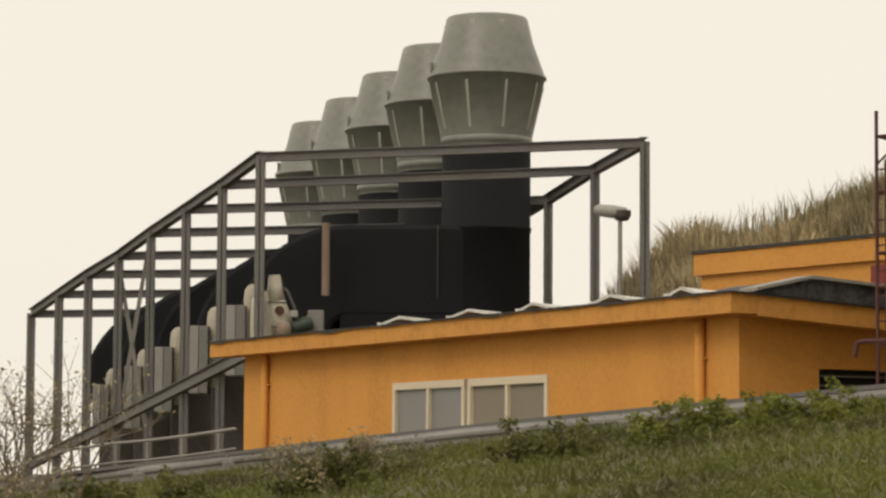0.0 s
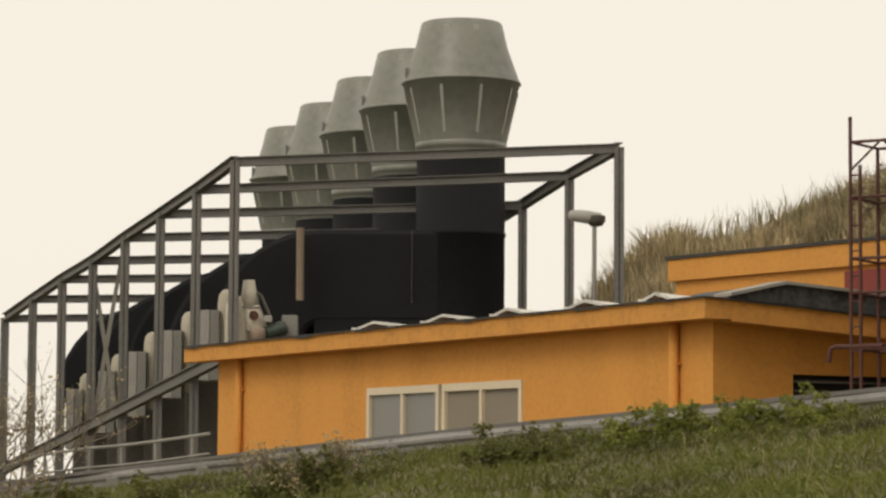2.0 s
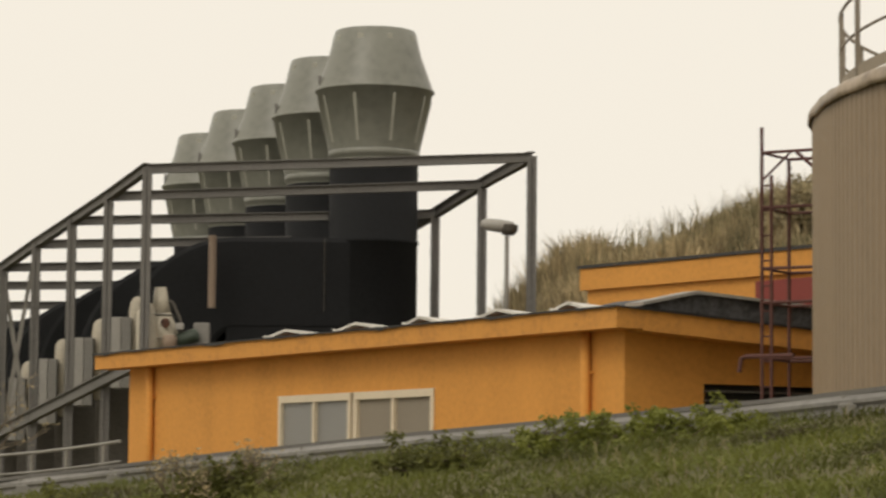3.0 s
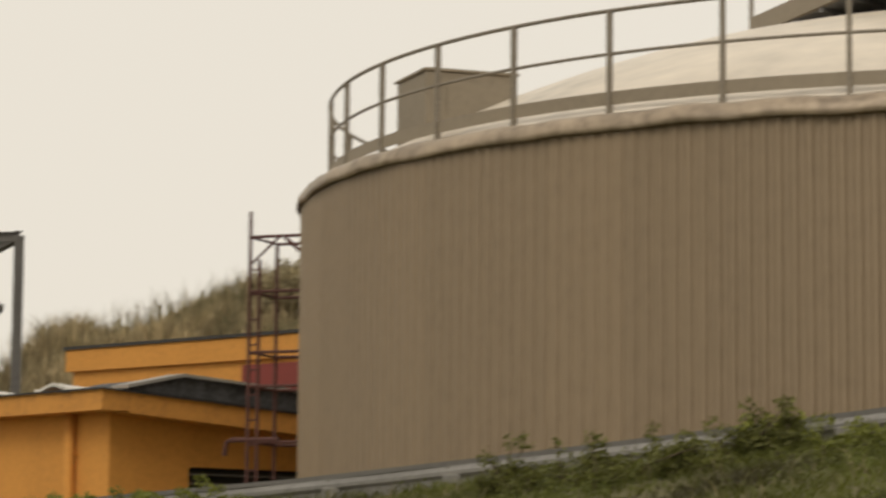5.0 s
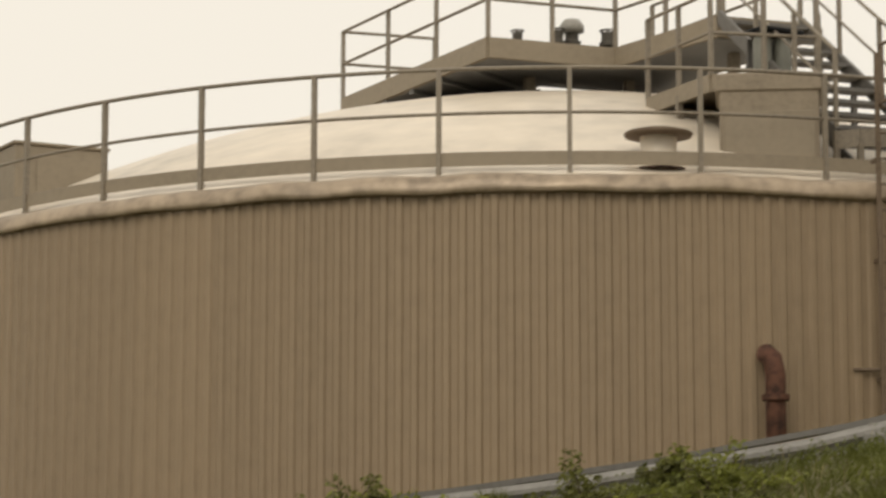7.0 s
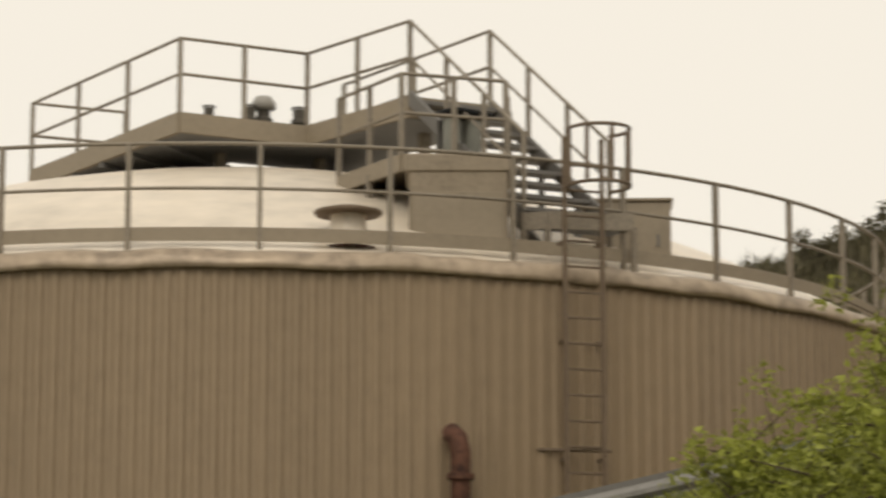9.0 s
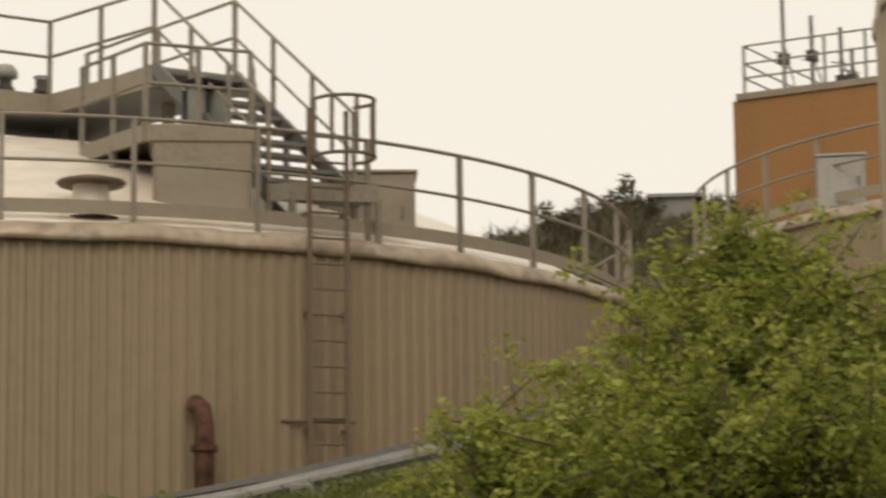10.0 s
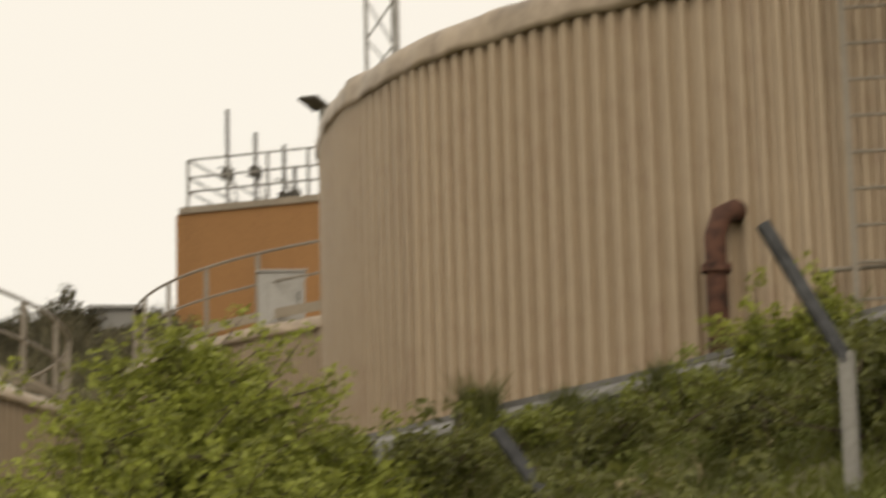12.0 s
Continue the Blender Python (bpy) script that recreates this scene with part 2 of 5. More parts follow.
# The hill behind: bearing, elevation of its ridge, distance of its ridge.
RIDGE = [(-30, -1, 90), (0, -0.5, 80), (2.2, 1.5, 70), (3.5, 3.2, 68), (4.3, 4.0, 66), (5.45, 4.6, 66), (6.6, 4.9, 66), (7.7, 5.3, 66), (8.5, 5.6, 66), (10, 6.0, 66), (14, 6.4, 66), (30, 8, 64),
         (33, 8.8, 62), (34.2, 9.1, 62), (35.5, 9.35, 62), (36.7, 9.6, 62), (38, 9.85, 62), (39, 10.0, 62), (41, 9.8, 62), (44, 9.8, 62), (60, 9, 62), (85, 4, 70)]


def smooth(a, b, x):
    t = min(1, max(0, (x - a) / (b - a)))
    return t * t * (3 - 2 * t)


def ground_z(x, y):
    r, b = math.hypot(x, y), math.degrees(math.atan2(x, y))
    side = smooth(-50, -25, b) * (1 - smooth(75, 100, b))
    e, d = lerp_table(EDGE, b)
    top = EYE.z + d * math.tan(radians(e)) - 0.29
    if r < d - 0.3:
        z = top * max(0, (r - 4) / (d - 4.3)) ** 1.05
        z += 0.12 * noise.noise((x * 0.35, y * 0.35, 0)) * min(1, r / 10) * min(1, (d - r) / 2)
    else:
        re, rd = lerp_table(RIDGE, b)
        ridge = EYE.z + rd * math.tan(radians(re))
        up = smooth(rd - 14, rd, r)
        z = top + (ridge - top) * up + 0.5 * noise.noise((x * 0.15, y * 0.15, 3)) * up
        far = smooth(rd + 3, rd + 60, r)
        z = z * (1 - far) - 1.0 * far
    flat = 1 - smooth(300, 900, r)
    return z * side * flat - 1.0 * (1 - flat)


def build_ground():
    bearings = [b for b in np.arange(-180, -24, 6)] + [b for b in np.arange(-24, 72, 0.5)] + [b for b in np.arange(72, 180, 6)]
    radii = [0.8, 2, 4, 6, 8] + [9 + i * 0.8 for i in range(58)] + [56 + i * 1.5 for i in range(16)] + [82, 88, 95, 105, 120, 150, 200, 300, 500, 900, 1800, 3500]
    verts, faces = [(0, 0, 0)], []
    for b in bearings:
        for r in radii:
            x, y = r * math.sin(radians(b)), r * math.cos(radians(b))
            verts.append((x, y, ground_z(x, y)))
    n = len(radii)
    for i in range(len(bearings)):
        j = (i + 1) % len(bearings)
        faces.append((0, 1 + j * n, 1 + i * n))
        for k in range(n - 1):
            faces.append((1 + i * n + k, 1 + j * n + k, 1 + j * n + k + 1, 1 + i * n + k + 1))
    ob = sheet("ground", verts, faces, M_SOIL, smooth=True)
    tagged(ob, "grassy earth bank rising to a service road and hill", "ground", kind="structure")


build_ground()


# ---- digester tanks ----
def corrugated_sheet(radius, ribs, pitch_deg, height, paint, deep=0.029):
    """One cladding sheet: trapezoid ribs on an arc, centred on +x."""
    bm = bmesh.new()
    prof = []
    for k in range(ribs):
        for f, d in ((0.0, 0.0), (0.38, 0.0), (0.52, deep), (0.86, deep)):
            prof.append((k + f, d))
    prof.append((ribs, 0.0))
    cols = []
    for f, d in prof:
        a = radians((f - ribs / 2) * pitch_deg)
        r = radius + d
        cols.append([bm.verts.new((r * math.cos(a), r * math.sin(a), z)) for z in (0, height)])
    for a, b in zip(cols, cols[1:]):
        bm.faces.new((a[0], b[0], b[1], a[1]))
    me = bpy.data.meshes.new("cladding_sheet")
    bm.to_mesh(me)
    bm.free()
    me.materials.append(paint)
    return me


def flashing_wave(co):
    """Dents in the rim sheets, and a small step at each lap."""
    a = math.atan2(co.y, co.x)
    c, d = math.cos(a), math.sin(a)
    u = Vector((co.x, co.y, 0)).normalized()
    w = noise.noise((c * 9, d * 9, co.z * 2.0))
    fold = noise.noise((c * 20, d * 20, co.z * 4.0))
    lap = 0.018 * math.sin(12.9898 * math.floor(a * 30 / math.tau))
    sag = noise.noise((c * 12, d * 12, 5))
    return u * (0.03 * w + 0.03 * fold + lap) + Vector((0, 0, 0.015 * fold + 0.03 * sag))


def build_tank(place, radius, height, label, sheets, ribs, dome, posts, rail=True, phase=0.0, paint=None, brim=0.2):
    """place: centre of the base. The edge of the roof is at height."""
    tank = thing("digester_tank", place, label, "tank", group="digester tanks")
    inner = lathe([(radius - 0.06, 0), (radius - 0.06, height)], 96)
    part("core_wall", inner, M_CLAD, tank, "hidden inner shell behind the cladding")
    step = 360 / sheets
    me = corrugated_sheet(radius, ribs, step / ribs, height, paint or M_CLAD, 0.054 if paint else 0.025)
    for i in range(sheets):
        piece("cladding_sheet", me, tank, Matrix.Rotation(radians(i * step), 4, "Z"))
    flash = lathe([(radius + 0.055, height - 0.03), (radius + 0.08, height - 0.025), (radius + 0.085, height + 0.03), (radius + 0.07, height + brim * 0.45),
                   (radius + 0.03, height + brim * 0.75), (radius - 0.1, height + brim), (radius - 0.27, height + brim + 0.012)], 420, flashing_wave)
    part("rim_flashing", flash, M_FLASH, tank, "crumpled pale metal rim flashing", True)
    prof = [(radius - 0.25, height + brim)]
    for k in range(1, 25):
        f = 1 - k / 24
        prof.append(((radius - 0.25) * f, height + brim + dome * (1 - f ** 2)))
    prof[-1] = (0.02, prof[-1][1])
    roof = lathe(prof, 120, lambda c: Vector((0, 0, 0.016 * noise.noise((c.x * 0.7, c.y * 0.7, 1)))))
    part("domed_roof", roof, M_MEMB, tank, "cream membrane dome with shallow creases", True)
    if rail:
        rr = radius - 0.35
        for nm, z, r in (("top_rail", 1.405, 0.024), ("mid_rail", 0.915, 0.02)):
            part(nm, ring_tube(bmesh.new(), rr, height + z, r, 160), M_RAIL, tank, smooth=True)
        toe = lathe([(rr - 0.008, height + 0.34), (rr + 0.008, height + 0.34), (rr + 0.008, height + 0.49), (rr - 0.008, height + 0.49), (rr - 0.008, height + 0.34)], 160)
        part("toe_board", toe, M_BOX, tank, "flat beige toe board")
        one = bmesh.new()
        block(one, (0, 0, 0.8), (0.06, 0.05, 1.2))
        block(one, (0.0, 0, 0.22), (0.1, 0.14, 0.02))
        pm = bpy.data.meshes.new("rail_post")
        one.to_mesh(pm)
        one.free()
        pm.materials.append(M_RAIL)
        for i in range(posts):
            a = radians(phase + 360 * i / posts)
            piece("rail_post", pm, tank, Matrix.Translation((rr * math.cos(a), rr * math.sin(a), height)) @ Matrix.Rotation(a, 4, "Z"))
    return tank


def tank_base(bearing, dist, rise, height):
    c = at(bearing, 0, dist)
    c.z = EYE.z + rise - height
    return c


T1, R1, H1 = tank_base(23.91, 38.0, 4.90, 4.6), 9.13, 4.6
build_tank(T1, R1, H1, "broad beige corrugated digester tank with railing and dome", 56, 6, 2.42, 39, phase=-2.36)
T2, R2, H2 = tank_base(55.5, 26.5, 6.24, 4.6), 5.9, 4.6
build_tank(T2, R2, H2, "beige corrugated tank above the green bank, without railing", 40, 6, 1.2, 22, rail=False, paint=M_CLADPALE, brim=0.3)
T3, R3, H3 = tank_base(49.0, 48.0, 7.10, 5.0), 9.0, 5.0
build_tank(T3, R3, H3, "farther beige corrugated tank with railing behind bushes", 56, 6, 1.0, 40)


# ---- orange building ----
EAVE = EYE.z + 40 * math.tan(radians(3.81))
CORNER = at(5.95, 3.81, 40.0)
LEFT = at(-4.8, 0, 40 * math.tan(radians(3.81)) / math.tan(radians(2.70)))
LEFT.z = EAVE
ALONG = (Vector((LEFT.x, LEFT.y, 0)) - Vector((CORNER.x, CORNER.y, 0)))
FRONT = ALONG.length
ALONG.normalize()
BACK = Vector((-ALONG.y, ALONG.x, 0))
if BACK.y < 0:
    BACK = -BACK
HEADING = math.degrees(math.atan2(ALONG.y, ALONG.x))
DEPTH, FALL = 9.0, math.tan(radians(3.4))


def prism(a, b, c, d, low, high):
    """A solid on the plan corners a, b, c, d between two heights, each a number or four."""
    bm = bmesh.new()
    lo = low if isinstance(low, (list, tuple)) else [low] * 4
    hi = high if isinstance(high, (list, tuple)) else [high] * 4
    v = [bm.verts.new((p.x, p.y, z)) for p, z in zip((a, b, c, d), lo)] + [bm.verts.new((p.x, p.y, z)) for p, z in zip((a, b, c, d), hi)]
    for f in ((3, 2, 1, 0), (4, 5, 6, 7), (0, 1, 5, 4), (1, 2, 6, 5), (2, 3, 7, 6), (3, 0, 4, 7)):
        bm.faces.new([v[i] for i in f])
    bmesh.ops.recalc_face_normals(bm, faces=bm.faces)
    return bm


def build_orange_building():
    base = Vector((CORNER.x, CORNER.y, ground_z(CORNER.x, CORNER.y) - 1.5))
    house = thing("orange_building", base, "low orange plastered building with dark flat roof", "building")

    def P(s, t, z=0.0):
        p = CORNER + ALONG * s + BACK * t - base
        return Vector((p.x, p.y, z))

    top = EAVE - base.z
    o = 0.45  # overhang of the eave
    fh = 0.30
    # the walls with the window and vent openings
    w0, w1 = WIN_S
    wt, wb = WIN_TOP - base.z, WIN_TOP - base.z - 1.15
    wall_top = top - fh + 0.03
    th = 0.3
    for s0, s1, z0, z1 in ((o, w0, 0, wall_top), (w1, FRONT - o * 1.6, 0, wall_top), (w0, w1, wt, wall_top), (w0, w1, 0, wb)):
        part("front_wall", prism(P(s0, o), P(s1, o), P(s1, o + th), P(s0, o + th), z0, z1), M_ORANGE, house)
    v0 = t_at(7.75)
    v1 = v0 + 2.6
    q = CORNER + BACK * v0
    vt = EYE.z + math.hypot(q.x, q.y) * math.tan(radians(2.25)) - base.z
    hi = lambda t: top - fh + 0.03 - FALL * t
    for t0, t1, z0, z1 in ((o + th, v0, 0, None), (v1, DEPTH, 0, None), (v0, v1, vt, None), (v0, v1, 0, vt - 0.6)):
        h = [hi(t0), hi(t0), hi(t1), hi(t1)] if z1 is None else z1
        part("side_wall", prism(P(o, t0), P(o + th, t0), P(o + th, t1), P(o, t1), z0, h), M_ORANGE, house)
    # near-black panel stands in for the shade behind the louvres
    part("vent_shade_panel", prism(P(o + 0.2, v0), P(o + th, v0), P(o + th, v1), P(o + 0.2, v1), vt - 0.6, vt), M_BITUMEN, house, "dark panel for the shade inside the louvred vent")
    for k in range(4):
        part("vent_louvre", box_mesh(P(o + 0.1, (v0 + v1) / 2, vt - 0.1 - 0.14 * k), (0.12, v1 - v0, 0.03), HEADING), M_STEEL, house)
    part("end_wall", prism(P(FRONT - o * 1.6 - th, o + th), P(FRONT - o * 1.6, o + th), P(FRONT - o * 1.6, DEPTH), P(FRONT - o * 1.6 - th, DEPTH), 0, wall_top - 0.4), M_ORANGE, house)
    part("back_wall", prism(P(o, DEPTH), P(FRONT - o * 1.6, DEPTH), P(FRONT - o * 1.6, DEPTH + th), P(o, DEPTH + th), 0, wall_top - 0.5), M_ORANGE, house)
    # fascia band round the roof edge
    part("front_fascia", prism(P(0, 0), P(FRONT, 0), P(FRONT, o + 0.02), P(0, o + 0.02), top - fh, top), M_FASCIA, house)
    part("side_fascia", prism(P(0, o + 0.022), P(o + 0.02, o + 0.022), P(o + 0.02, DEPTH), P(0, DEPTH), [top - fh - FALL * t for t in (o, o, DEPTH, DEPTH)], [top - FALL * t for t in (o, o, DEPTH, DEPTH)]), M_FASCIA, house)
    part("roof", prism(P(-0.05, -0.05), P(FRONT + 0.05, -0.05), P(FRONT + 0.05, DEPTH + 0.4), P(-0.05, DEPTH + 0.4),
                       [top + 0.003 - FALL * t for t in (0, 0, DEPTH, DEPTH)], [top + 0.022 - FALL * t for t in (0, 0, DEPTH, DEPTH)]), M_BITUMEN, house, "dark bitumen roof with ragged edge")
    # torn felt hanging over the fascia
    n = 260
    verts, faces = [], []
    for i in range(n + 1):
        s = FRONT * i / n
        drop = 0.005 + 0.07 * max(0, noise.noise((s * 0.8, 3, 1)) + 0.35 * noise.noise((s * 4, 7, 1)))
        for t in (-0.056, -0.05):
            verts += [P(s, t, top + 0.018), P(s, t, top - drop)]
    for i in range(n):
        a, b = i * 4, i * 4 + 4
        faces += [(a, b, b + 1, a + 1), (a + 2, a + 3, b + 3, b + 2), (a + 1, b + 1, b + 3, a + 3)]
    sheet("felt_edge", verts, faces, M_BITUMEN, house, "torn dark felt edge over the fascia")
    # pale folded ridge sheets along the eave
    for s0, s1 in RIDGES:
        m = (s0 + s1) / 2
        bm = bmesh.new()
        z = top + 0.03
        for (sa, za), (sb, zb) in zip(((s0, 0.02), (m + (s1 - s0) * 0.06, 0.15), (s1 - (s1 - s0) * 0.04, 0.04)), ((m + (s1 - s0) * 0.06, 0.15), (s1 - (s1 - s0) * 0.04, 0.04), (s1, 0.07))):
            v = [bm.verts.new(q) for q in (P(sa, 0.25, z + za), P(sb, 0.25, z + zb), P(sb, 2.2, z + zb - 0.12), P(sa, 2.2, z + za - 0.12),
                                           P(sa, 0.25, z + za - 0.045), P(sb, 0.25, z + zb - 0.045), P(sb, 2.2, z + zb - 0.165), P(sa, 2.2, z + za - 0.165))]
            for f in ((0, 1, 2, 3), (7, 6, 5, 4), (0, 4, 5, 1), (1, 5, 6, 2), (2, 6, 7, 3), (3, 7, 4, 0)):
                bm.faces.new([v[i] for i in f])
        part("ridge_sheet", bm, M_PALE, house, "pale folded roof sheet on the eave")
    # the raised skylight along the falling side
    t0, t1 = 0.5, 1.5
    ramp = prism(P(0.12, t0), P(2.2, t0), P(2.2, t1), P(0.12, t1), [top + 0.053 - FALL * t for t in (t0, t0, t1, t1)], [top + 0.07 - FALL * t0, top + 0.07 - FALL * t0, top + 0.34 - FALL * t1, top + 0.34 - FALL * t1])
    part("skylight_end", ramp, M_SLATE, house, "dark sloping end of the skylight")
    sk = prism(P(0.12, t1), P(2.2, t1), P(2.2, DEPTH), P(0.12, DEPTH), [top + 0.053 - FALL * t for t in (t1, t1, DEPTH, DEPTH)], [top + 0.34 - FALL * t for t in (t1, t1, DEPTH, DEPTH)])
    part("skylight_kerb", sk, M_SLATE, house, "dark raised skylight kerb")
    cap = prism(P(0.06, t1), P(0.5, t1), P(0.5, DEPTH), P(0.06, DEPTH), [top + 0.343 - FALL * t for t in (t1, t1, DEPTH, DEPTH)], [top + 0.39 - FALL * t for t in (t1, t1, DEPTH, DEPTH)])
    part("skylight_cap", cap, M_GREYBOX, house, "dull grey metal cap of the skylight")
    lo = [top + z - FALL * t for z, t in ((0.073, t0), (0.073, t0), (0.343, t1 - 0.002), (0.343, t1 - 0.002))]
    part("skylight_cap", prism(P(0.06, t0), P(0.5, t0), P(0.5, t1 - 0.002), P(0.06, t1 - 0.002), lo, [z + 0.05 for z in lo]), M_GREYBOX, house, "dull grey metal cap of the skylight")
    # downpipes and corner pilaster
    for s in (1.35, FRONT - 1.9):
        pipe = tube_mesh(P(s, o - 0.09, 0), P(s, o - 0.09, top - fh), 0.075, 12)
        dp = part("downpipe", pipe, M_ORANGE, house, "orange painted downpipe", True)
        for z in (top - 0.9, top - 2.2):
            part("bracket", box_mesh(P(s, o - 0.05, z), (0.2, 0.12, 0.04), HEADING), M_ORANGE, dp)
    # window: two casements of two panes each
    win = part("window", prism(P(w0, o + 0.10), P(w1, o + 0.10), P(w1, o + 0.14), P(w0, o + 0.14), wb, wt), M_BITUMEN, house, "cream framed window with four dusty panes")
    f = 0.10
    mid = (w0 + w1) / 2
    for s0, s1 in ((w0, mid - 0.06), (mid + 0.06, w1)):
        fr = bmesh.new()
        for a, b, z0, z1 in ((s0, s0 + f, wb, wt), (s1 - f, s1, wb, wt), (s0 + f, s1 - f, wt - 0.13, wt), (s0 + f, s1 - f, wb, wb + 0.1), ((s0 + s1) / 2 - 0.045, (s0 + s1) / 2 + 0.045, wb + 0.1, wt - 0.13)):
            tmp = prism(P(a, o - 0.03), P(b, o - 0.03), P(b, o + 0.08), P(a, o + 0.08), z0, z1)
            me = bpy.data.meshes.new("tmp")
            tmp.to_mesh(me)
            tmp.free()
            fr.from_mesh(me)
            bpy.data.meshes.remove(me)
        part("window_frame", fr, M_FRAMEW, win)
        m = (s0 + s1) / 2
        for i, (a, b) in enumerate(((s0 + f, m - 0.045), (m + 0.045, s1 - f))):
            pane = prism(P(a, o + 0.04), P(b, o + 0.04), P(b, o + 0.06), P(a, o + 0.06), wb + 0.1, wt - 0.13)
            part("pane", pane, M_SCREEN2 if s0 > w0 else M_SCREEN, win)
    return house


def s_at(bearing):
    """Distance along the front, from the corner, of the wall point at a bearing."""
    b = radians(bearing)
    ox, oy = CORNER.x + BACK.x * 0.45, CORNER.y + BACK.y * 0.45
    return (oy * math.sin(b) - ox * math.cos(b)) / (ALONG.x * math.cos(b) - ALONG.y * math.sin(b))


def t_at(bearing):
    """Distance along the side, from the corner, of the wall point at a bearing."""
    b = radians(bearing)
    ox, oy = CORNER.x + ALONG.x * 0.45, CORNER.y + ALONG.y * 0.45
    return (oy * math.sin(b) - ox * math.cos(b)) / (BACK.x * math.cos(b) - BACK.y * math.sin(b))


WIN_S = (s_at(2.2), s_at(-1.0))
_p = CORNER + ALONG * WIN_S[0] + BACK * 0.45
WIN_TOP = EYE.z + math.hypot(_p.x, _p.y) * math.tan(radians(2.10))
RIDGES = [(s_at(b1), s_at(b0)) for b0, b1 in ((-1.15, -0.1), (0.28, 1.35), (1.72, 2.55), (3.25, 4.25), (4.8, 5.6))]
build_orange_building()


def build_upper_building():
    a = at(5.19, 4.61, 50.0)
    z1 = a.z
    b = at(12.0, 0, 44.0)
    u = Vector((b.x - a.x, b.y - a.y, 0)).normalized()
    w = Vector((-u.y, u.x, 0))
    base = Vector((a.x, a.y, ground_z(a.x, a.y) - 1))
    up = thing("upper_orange_building", base, "upper orange plastered block with dark roof edge", "building")
    c = lambda s, t: Vector((u.x * s + w.x * t, u.y * s + w.y * t, 0))
    n = (b - a).to_2d().length
    h = z1 - base.z
    part("wall", prism(c(0.1, 0.1), c(n, 0.1), c(n, 6), c(0.1, 6), 0, h - 0.42), M_ORANGE, up)
    part("fascia", prism(c(0, 0), c(n + 0.1, 0), c(n + 0.1, 6.1), c(0, 6.1), h - 0.42 + 0.003, h - 0.03), M_ORANGE, up)
    part("roof", prism(c(-0.04, -0.04), c(n + 0.14, -0.04), c(n + 0.14, 6.14), c(-0.04, 6.14), h - 0.027, h + 0.03), M_BITUMEN, up, "dark roof edge")
    part("shutter", prism(c(n * 0.56, 0.02), c(n * 0.85, 0.02), c(n * 0.85, 0.09), c(n * 0.56, 0.09), h - 1.5, h - 0.5), M_RED, up, "maroon roller shutter")


build_upper_building()


# ---- steel frame ----
POSTS_L = [(-8.46, 3.34), (-7.90, 3.75), (-7.31, 4.17), (-6.69, 4.56), (-6.04, 5.05), (-5.32, 5.55), (-4.58, 6.07), (-3.80, 6.66)]
POSTS_R = [(4.18, 7.0, 57.8), (3.15, 6.43, 60.2), (2.18, 5.81, 62.6)]


def build_frame():
    n = len(POSTS_L)
    left = []
    for i, (b, e) in enumerate(POSTS_L):
        f = math.tan(radians(b))
        g0, g1 = math.tan(radians(POSTS_L[0][0])), math.tan(radians(POSTS_L[-1][0]))
        inv = 1 / 74.0 + (1 / 58.0 - 1 / 74.0) * (f - g0) / (g1 - g0)
        left.append(at(b, e, 1 / inv) - Vector((0, 0, 0.1)))
    right = [at(*r) - Vector((0, 0, 0.1)) for r in POSTS_R]
    step = (right[2] - right[0]) / 2
    while len(right) < n:
        right.append(right[-1] + step * 1.0)
    right = right[::-1]
    base = Vector((left[0].x, left[0].y, 0))
    fr = thing("steel_frame", base, "open grey steel portal frame round black ducts", "steel frame")
    for k, p in enumerate(left + right):
        z = ground_z(p.x, p.y) - 0.3
        q = p - base
        post = part("post", i_beam(bmesh.new(), (q.x, q.y, z), (q.x, q.y, q.z), 0.2, 0.2), M_STEEL, fr)
        part("base_plate", box_mesh((q.x, q.y, z + 0.32), (0.36, 0.36, 0.03)), M_STEEL, post)
    for row in (left, right):
        for p, q in zip(row, row[1:]):
            part("top_beam", i_beam(bmesh.new(), p - base, q - base, 0.17, 0.22), M_STEEL, fr)
    for p, q in zip(left, right):
        part("cross_beam", i_beam(bmesh.new(), p - base + Vector((0, 0, -0.02)), q - base + Vector((0, 0, -0.02)), 0.16, 0.2), M_STEEL, fr)
    # lower sloping rail along the near side
    lo0, lo1 = at(-8.42, 0.18, 73.6), at(-3.8, 2.62, 57.6)
    part("lower_beam", i_beam(bmesh.new(), lo0 - base, lo1 - base, 0.16, 0.26), M_STEEL, fr)
    for (a, e0), (b, e1) in (((-6.72, 4.45), (-6.02, 0.5)), ((-6.05, 4.9), (-6.75, 0.4))):
        part("diagonal_brace", beam_mesh(at(a, e0, 67.0) - base, at(b, e1, 67.0) - base, 0.1, 0.1), M_ZINC, fr)


build_frame()


# ---- stacks with black ducts ----
def flared(profile, n):
    return lathe([(r * 1.03, z) for r, z in profile], n)


